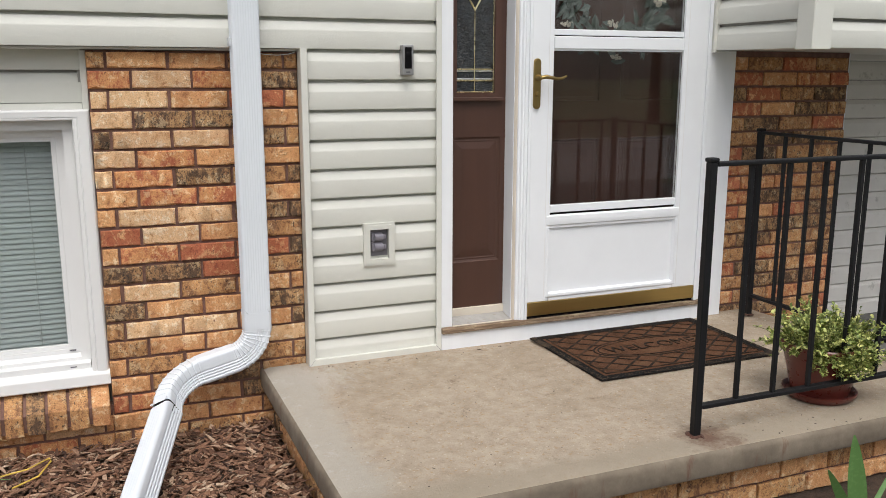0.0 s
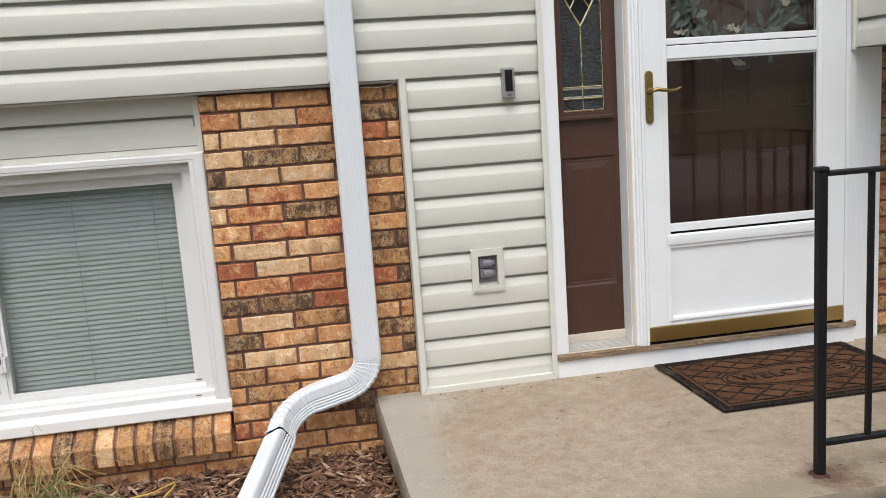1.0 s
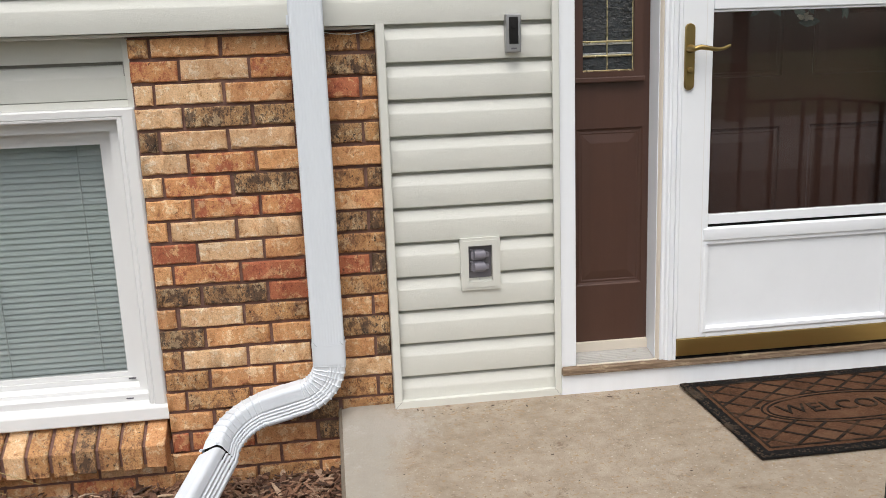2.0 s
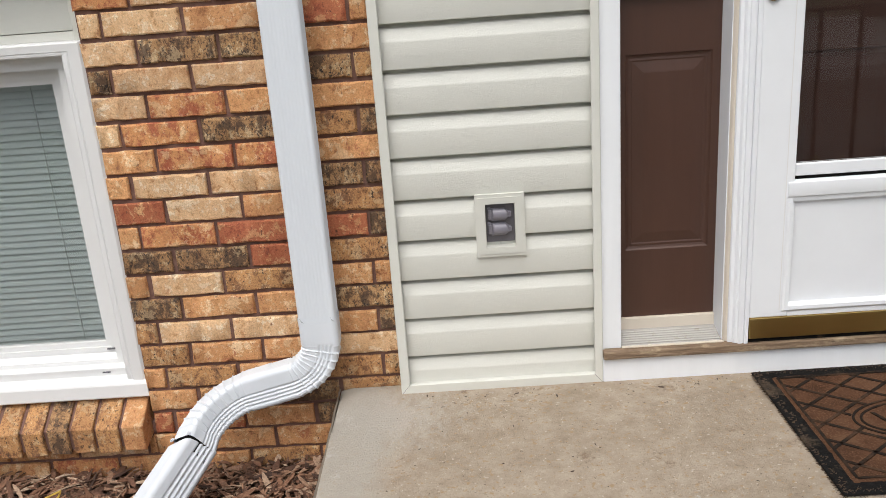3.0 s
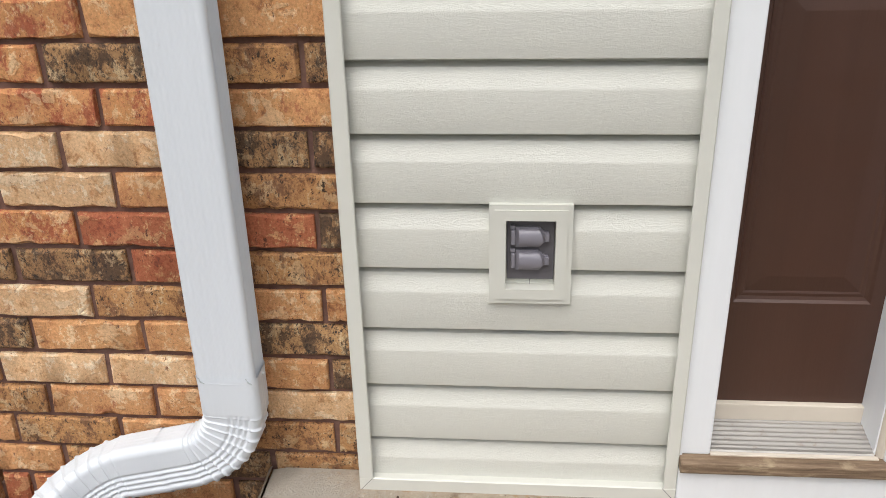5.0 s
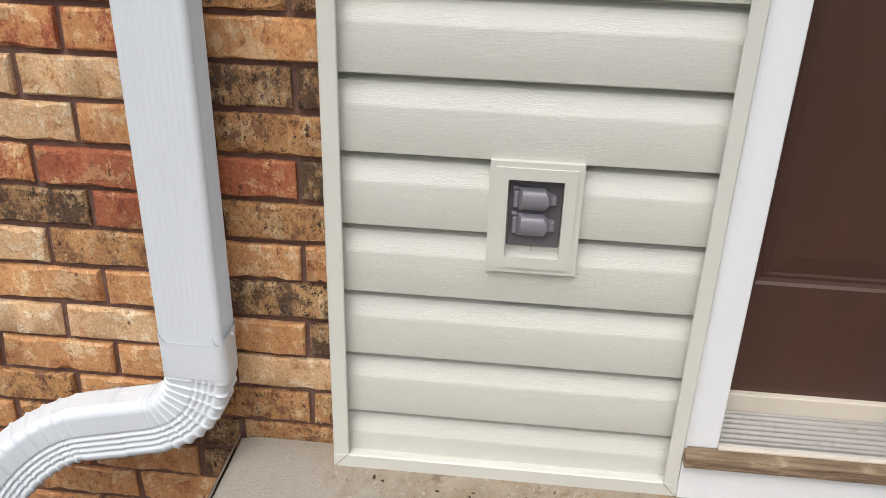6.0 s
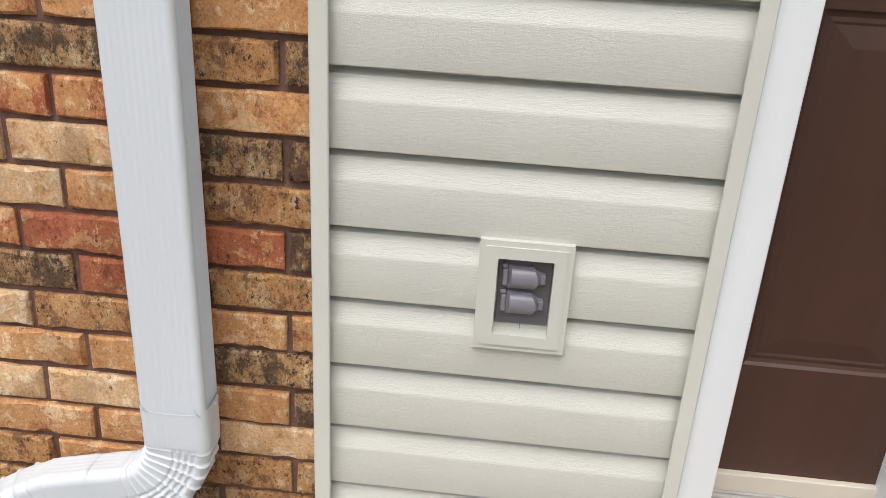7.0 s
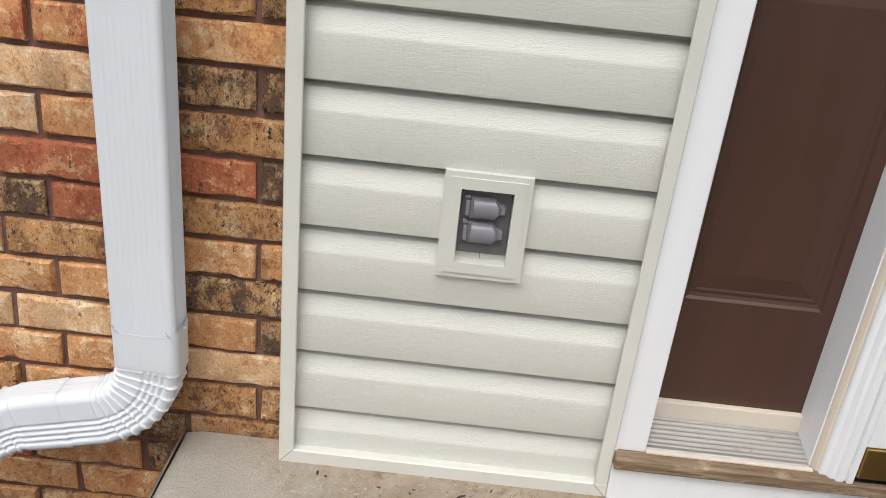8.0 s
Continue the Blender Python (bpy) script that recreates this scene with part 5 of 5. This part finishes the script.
cu.body, cu.size, cu.extrude, cu.align_x, cu.align_y, cu.space_character = "WELCOME", 0.094, 0.003, "CENTER", "CENTER", 1.02
tmp = bpy.data.objects.new("word", cu)
scene.collection.objects.link(tmp)
bpy.context.view_layer.update()
word_mesh = bpy.data.meshes.new_from_object(tmp.evaluated_get(bpy.context.evaluated_depsgraph_get()))
bpy.data.objects.remove(tmp)
word_mesh.materials.clear()
word_mesh.materials.append(MAT_RIB)
word = new("lettering", word_mesh)
word.parent = mat_
word.location = (MCX, MCY, 0.0105)
word.scale = (0.98, 1.0, 1.0)
word["label"] = "raised black word WELCOME"

# ---- flower pot ----
random.seed(5)
PX, PY = 1.622, -1.040
pot = thing("flower_pot", "dark red glazed pot of yellow-green variegated foliage on a saucer", "potted plant")
part("saucer", lathe([(0.0, 0.001), (0.108, 0.001), (0.124, 0.014), (0.129, 0.030), (0.125, 0.031), (0.117, 0.014), (0.0, 0.012)], PX, PY), POT, pot, "dark red saucer", True)
part("pot_body", lathe([(0.0, 0.013), (0.096, 0.0135), (0.102, 0.03), (0.122, 0.12), (0.136, 0.175), (0.146, 0.178), (0.149, 0.186), (0.149, 0.204), (0.145, 0.209), (0.136, 0.207), (0.132, 0.18), (0.0, 0.178)], PX, PY), POT, pot, "dark red glazed pot", True)
bm, st = bmesh.new(), bmesh.new()
for i in range(330):
    a = random.uniform(0, 2 * math.pi)
    r0 = random.uniform(0, 0.135)
    p = Vector((PX + r0 * math.cos(a), PY + r0 * math.sin(a), 0.185))
    lean = random.uniform(0.1, 1.5)
    d = Vector((math.cos(a) * lean, math.sin(a) * lean, 1.0)).normalized()
    ln = random.uniform(0.07, 0.17)
    droop = random.uniform(0.1, 0.9) * lean
    if i % 4 == 0:                              # trailing over the rim towards the steps
        a = random.gauss(-1.75, 0.50)
        p = Vector((PX + 0.128 * math.cos(a), PY + 0.128 * math.sin(a), 0.195))
        d = Vector((math.cos(a) * 1.6, math.sin(a) * 1.6, 1.0)).normalized()
        ln, droop = random.uniform(0.030, 0.055), random.uniform(0.3, 1.1)
    pts = [p + d * ln * t - Vector((0, 0, droop * 0.10 * t * t)) for t in (0, 0.33, 0.66, 1.0)]
    tube(st, pts, [0.0014, 0.0012, 0.0010, 0.0007], 4)
    for t in range(20):
        f = random.uniform(0.3, 1.0)
        b = p + d * ln * f - Vector((0, 0, droop * 0.10 * f * f))
        leaf_quad(bm, b, (d * 0.5 + rand_dir(-0.4, 0.9)).normalized(), random.uniform(0.012, 0.022), random.uniform(0.009, 0.014), Vector((0, 0, 1)))
part("foliage", bm, LEAF_POT, pot, "small yellow-edged green leaves")
tagged(part("stem_growth", st, STEM, pot), kind="stuff")
part("potting_soil", lathe([(0.0, 0.186), (0.133, 0.182)], PX, PY), SOIL, pot)

# ---- broad-leaved plant before the porch ----
def broad_leaf(bm, base, tip, width, sag):
    """A long arching blade with a channel along the rib."""
    base, tip = Vector(base), Vector(tip)
    d = tip - base
    s = Vector((0.8, -0.55, 0)) - d * (Vector((0.8, -0.55, 0)).dot(d) / d.length_squared)
    s = s.normalized()
    n = 12
    prev = None
    for i in range(n + 1):
        t = i / n
        c = base + d * t - Vector((0, 0, sag * (t * t)))
        w = width * (math.sin(math.pi * min(1, 0.06 + t * 0.94) ** 0.8) ** 0.75) * 0.5 + 0.002
        row = [bm.verts.new(c + s * w * k_ + Vector((0, -0.3, 0.5)) * abs(k_) * w * 0.5) for k_ in (-1, -0.5, 0, 0.5, 1)]
        if prev:
            for q in range(4):
                bm.faces.new((prev[q], prev[q + 1], row[q + 1], row[q]))
        prev = row


hosta = thing("border_plant", "broad green pointed leaves of a border plant before the porch", "plant")
HX, HY = 1.345, -1.50
for tip, w, sag in (((1.290, -1.50, 0.085), 0.052, 0.0), ((1.186, -1.51, -0.004), 0.032, 0.0), ((1.52, -1.48, -0.030), 0.012, 0.0), ((1.47, -1.54, -0.15), 0.05, 0.03)):
    bm = bmesh.new()
    broad_leaf(bm, (HX, HY, GROUND - 0.01), tip, w, sag)
    part("leaf", bm, LEAF_BROAD, hosta, smooth=True)

# ---- dry grass by the wall and loose straw ----
random.seed(21)
grass = thing("dry_grass", "clump of dry straw-coloured grass blades in the mulch", "dry grass", kind="stuff")
bm = bmesh.new()
for i in range(46):
    x, y = random.gauss(-1.50, 0.07), random.gauss(-0.16, 0.05)
    h = random.uniform(0.10, 0.26)
    lx, ly = random.gauss(0.06, 0.10), random.gauss(-0.04, 0.07)
    z0 = GROUND
    pts = [(x, y, z0), (x + lx * 0.3, y + ly * 0.3, z0 + h * 0.6), (x + lx * 0.8, y + ly * 0.8, z0 + h * 0.95), (x + lx * 1.5, y + ly * 1.5, z0 + h * random.uniform(0.5, 1.0))]
    tube(bm, pts, [0.0028, 0.0026, 0.0018, 0.0008], 4)
part("blades", bm, STRAW, grass)
bm = bmesh.new()
for i in range(16):
    x, y = random.gauss(-1.50, 0.05), random.gauss(-0.17, 0.03)
    lx, h = random.gauss(0.10, 0.07), random.uniform(0.08, 0.17)
    tube(bm, [(x, y, GROUND), (x + lx * 0.4, y, GROUND + h * 0.7), (x + lx, y - 0.02, GROUND + h), (x + lx * 1.6, y - 0.05, GROUND + h * 0.8)], [0.0030, 0.0028, 0.0020, 0.0008], 4)
part("green_blades", bm, LEAF_BROAD, grass, "fresh green blades")
stalk = thing("dry_stalk", "single bent dry grass stalk before the window sill", "dry grass")
bm = bmesh.new()
tube(bm, [(-1.40, -0.10, GROUND), (-1.42, -0.08, -0.12), (-1.46, -0.06, 0.0), (-1.48, -0.06, 0.06), (-1.46, -0.07, 0.085), (-1.44, -0.08, 0.06)], [0.0022, 0.002, 0.0017, 0.0014, 0.001, 0.0008], 5)
part("stem", bm, STRAW, stalk)
straw = thing("straw_loop", "bent yellow straw lying on the bark mulch", "straw")
bm = bmesh.new()
zz = GROUND + 0.045
tube(bm, [(-1.30, -0.20, zz), (-1.18, -0.23, zz + 0.012), (-1.06, -0.20, zz + 0.015), (-0.99, -0.14, zz + 0.02), (-0.985, -0.17, zz + 0.02), (-1.02, -0.26, zz + 0.012), (-1.10, -0.30, zz)], [0.0032] * 7, 5)
part("blade", bm, plain("yellow_straw", (0.55, 0.37, 0.06), 0.6, vary=0.2), straw)

# crumbs and bits of leaf on the slab
random.seed(8)
bm = bmesh.new()
spots = [(0.16, -0.16), (0.47, -0.36), (0.62, -0.09), (0.41, -0.09), (0.30, -0.06), (0.05, -0.04), (0.70, -0.075), (0.35, -0.62)]
spots += [(random.uniform(-0.1, 0.9), random.uniform(-1.25, -0.05)) for _ in range(45)] + [(random.uniform(0.95, 1.6), random.uniform(-1.27, -1.12)) for _ in range(30)] + [(random.uniform(0.0, 0.95), random.uniform(-0.08, -0.035)) for _ in range(22)]
for i, (x, y) in enumerate(spots):
    s = random.uniform(0.0012, 0.0030) * (1.6 if i < 8 else 1)
    bmesh.ops.create_icosphere(bm, subdivisions=1, radius=s, matrix=Matrix.Translation((x, y, s * 0.2 - sunk(y))) @ Matrix.Rotation(random.uniform(0, 6), 4, "Z") @ Matrix.Diagonal((random.uniform(1, 2.6), random.uniform(0.4, 0.9), 0.4, 1)))
litter = part("leaf_litter", bm, plain("litter", (0.060, 0.036, 0.022), 0.9, vary=0.4, scale=40), None)
tagged(litter, "dark crumbs of bark and leaf strewn over the slab", "litter", kind="stuff")

# ---- trees across the lawn, seen in the glass ----
def tree(x, y, h, seed):
    random.seed(seed)
    t = thing("lawn_tree", "broadleaf tree with a dense green crown on the lawn", "tree", group="trees on the lawn")
    bm = bmesh.new()
    tube(bm, [(x, y, GROUND - 0.1), (x + 0.05, y, h * 0.2), (x - 0.05, y + 0.1, h * 0.45), (x + 0.05, y, h * 0.8)], [0.20, 0.15, 0.12, 0.04], 9)
    clumps = []
    for i in range(11):
        a, z0 = random.uniform(0, 6.28), h * random.uniform(0.3, 0.7)
        e = Vector((x + math.cos(a) * h * random.uniform(0.15, 0.36), y + math.sin(a) * h * random.uniform(0.15, 0.36), z0 + h * random.uniform(0.02, 0.28)))
        mid = (Vector((x, y, z0)) + e) / 2 + Vector((0, 0, 0.1))
        tube(bm, [(x, y, z0), mid, e], [0.06, 0.04, 0.015], 6)
        clumps += [e, mid]
    part("trunk", bm, BARK, t)
    bm = bmesh.new()
    for c in clumps:
        for i in range(90):
            p = c + rand_dir() * random.uniform(0.05, h * 0.15)
            leaf_quad(bm, p, rand_dir(-0.7, 0.5), random.uniform(0.12, 0.22), random.uniform(0.07, 0.12), Vector((0, 0, 1)))
    part("crown", bm, LEAF_TREE, t)


# the far trees, 9 m and up, are added also to block low sky light
for x, y, h, s in ((3.6, -9.0, 5.5, 1), (7.5, -13.0, 7.0, 2), (0.5, -15.0, 7.0, 3), (-4.5, -12.0, 6.0, 4), (11.5, -10.0, 6.5, 6), (-9.0, -18.0, 9.0, 7), (-3.0, -20.0, 10.0, 8), (3.0, -19.0, 9.5, 9), (8.5, -21.0, 10.0, 10), (14.5, -18.0, 9.0, 12), (20.0, -15.0, 9.0, 13)):
    tree(x, y, h, s)

# ---- bricks ----
BRICK_MESH = {}


def brick_mesh(length, height, depth, mat_key, variant):
    """A face brick with a torn, chamfered front and slightly crooked edges."""
    key = (round(length, 3), round(height, 3), round(depth, 3), mat_key, variant)
    if key in BRICK_MESH:
        return BRICK_MESH[key]
    rng = random.Random(hash((round(length * 1000), round(height * 1000), variant)) & 0xffff)
    bm = bmesh.new()
    n = 9
    ch = 0.0034
    out, inn, back = [], [], []
    xs = [length * i / n for i in range(n + 1)]
    wob = [rng.uniform(0, 50) for _ in range(2)]
    ring = [(x, 0.0, 0) for x in xs] + [(length, height, 0)] + [(x, height, 1) for x in xs[::-1][1:]]
    for x, z, top in ring:
        j = 0.0016 * noise.noise((x * 22, wob[z > 0], 0.0)) + rng.uniform(-0.0009, 0.0009)
        jx = rng.uniform(-0.0018, 0.0018)
        nick = rng.uniform(1.8, 2.6) if rng.random() < 0.16 else 1.0      # chipped arris
        out.append(bm.verts.new((x + jx, ch * nick + rng.uniform(-0.0006, 0.0012), z + j)))
        back.append(bm.verts.new((x, depth, z)))
        sx = ch if x <= 0 else (-ch if x >= length else 0)
        sz = ch if z <= 0 else -ch
        inn.append(bm.verts.new((x + jx + sx * rng.uniform(0.5, 1.5) * nick, rng.uniform(-0.0010, 0.0014), z + j + sz * rng.uniform(0.5, 1.5) * nick)))
    m = len(ring)
    for i in range(m):
        k_ = (i + 1) % m
        bm.faces.new((out[i], out[k_], inn[k_], inn[i]))
        bm.faces.new((out[k_], out[i], back[i], back[k_]))
    # front in strips from the lower to the upper edge
    lower, upper_ = inn[:n + 1], [inn[n + 1]] + inn[n + 2:]
    upper_ = upper_[::-1]
    for i in range(n):
        bm.faces.new((lower[i], lower[i + 1], upper_[i + 1], upper_[i]))
    BRICK_MESH[key] = mesh_of("brick", bm, BRICK[mat_key], True)
    return BRICK_MESH[key]


def lay(parent, x, y, z, length, height, key, variant, turn=0.0, tilt=0.0, depth=0.05):
    o = new("brick", brick_mesh(length, height, depth, key, variant))
    o.parent = parent
    o.location = (x, y, z)
    o.rotation_euler = (tilt, 0, turn)
    return o


JOINT = 0.0105
MOD = 0.2105
ROWS = {16: "moomm", 15: "xyxd", 14: "yyoro", 13: "yddo", 12: "dyydm", 11: "yxoo", 10: "yxdmd", 9: "oxxo", 8: "oyydd", 7: "ryom",
        6: "oxrrd", 5: "ddrm", 4: "oymoo", 3: "dood", 2: "myyod", 1: "mooy", 0: "omomm", -1: "omdm", -2: "rxodo", -3: "ooom", -4: "momoo", -5: "oyod"}
rng = random.Random(4)
for n, keys in ROWS.items():
    z = COURSE_0 + COURSE * n + JOINT / 2
    joints = [-0.706 + MOD * i for i in range(4)] if n % 2 == 0 else [-0.625 + MOD * i for i in range(3)]
    ends = [-0.7685 - JOINT / 2 + 0.001] + joints + [-0.024 + JOINT / 2]
    for i, key in enumerate(keys):
        a, b = ends[i] + JOINT / 2, ends[i + 1] - JOINT / 2
        a += rng.uniform(-0.003, 0.004) if i == 0 else rng.uniform(-0.0015, 0.0015)
        lay(wall_left, a, BRICK_Y + rng.uniform(-0.0015, 0.002), z + rng.uniform(-0.0012, 0.0012), b - a, COURSE - JOINT - (0.006 if n == 16 else 0), key, rng.randrange(7))


def fill(parent, x0, x1, y, first, last, turn=0.0, origin=None, seed=1, weights="yyoooooxxrmmmdd"):
    """Running bond along x from x0 to x1, or along the wall when turned."""
    rng = random.Random(seed)
    for n in range(first, last):
        z = COURSE_0 + COURSE * n + JOINT / 2
        s = x0 - (0 if n % 2 else MOD * 0.45)
        while s < x1 - 0.02:
            a, b = max(s, x0), min(s + MOD - JOINT, x1)
            if b - a > 0.02:
                if turn:
                    lay(parent, origin[0], origin[1] - a, z, b - a, COURSE - JOINT, rng.choice(weights), rng.randrange(4), turn)
                else:
                    lay(parent, a, y + rng.uniform(-0.0015, 0.002), z, b - a, COURSE - JOINT, rng.choice(weights), rng.randrange(4))
            s += MOD


# right wall's mix leans to dark bricks: the overhang's shade put into colour
fill(wall_right, 2.036, 2.784, BRICK_Y, -6, 17, seed=3, weights="oxxrrmmmmddd")
fill(wall_base, SLAB[0] + 0.036, SLAB[1] - 0.05, SLAB[2] + 0.058, -6, -1, seed=6, weights="yyooommmmd")
fill(wall_base, 0.0, 1.27, 0, -6, -1, turn=-math.pi / 2, origin=(SLAB[0] + 0.036, 0.03), seed=8, weights="yooommmdd")
fill(wall_left, -2.9, -0.770, BRICK_Y + 0.002, -7, -2, seed=12)

# rowlock course under the window sill
rng = random.Random(9)
x = -0.778
cyc = "ommdmmymdommomdmmmmyomd"
i = 0
while x > -2.4:
    w = 0.0625 + rng.uniform(-0.003, 0.003)
    key = cyc[i % len(cyc)]
    bm = bmesh.new()
    box(bm, 0, w, 0.0, 0.115, 0.0, 1.0)
    for v in bm.verts:
        back = v.co.y > 0.05
        v.co.z = (0.050 if back else -0.020) if v.co.z > 0.5 else (-0.075 if back else -0.098)
        v.co += Vector((rng.uniform(-0.0015, 0.0015), rng.uniform(-0.003, 0.002), rng.uniform(-0.002, 0.002)))
    bmesh.ops.bevel(bm, geom=list(bm.edges), offset=0.003, segments=1, affect="EDGES")
    o = part("rowlock_brick", bm, BRICK[key], wall_left)
    o.location = (x - w, -0.018 + rng.uniform(-0.003, 0.003), -0.040 + rng.uniform(-0.002, 0.002))
    x -= w + 0.0115
    i += 1
part("mortar_bed", extrude_x([(-0.008, -0.066), (-0.008, -0.128), (0.099, -0.128), (0.099, -0.004), (0.086, -0.004)], -2.4, -0.779), MORTAR, wall_left, "dark mortar between the rowlock bricks")
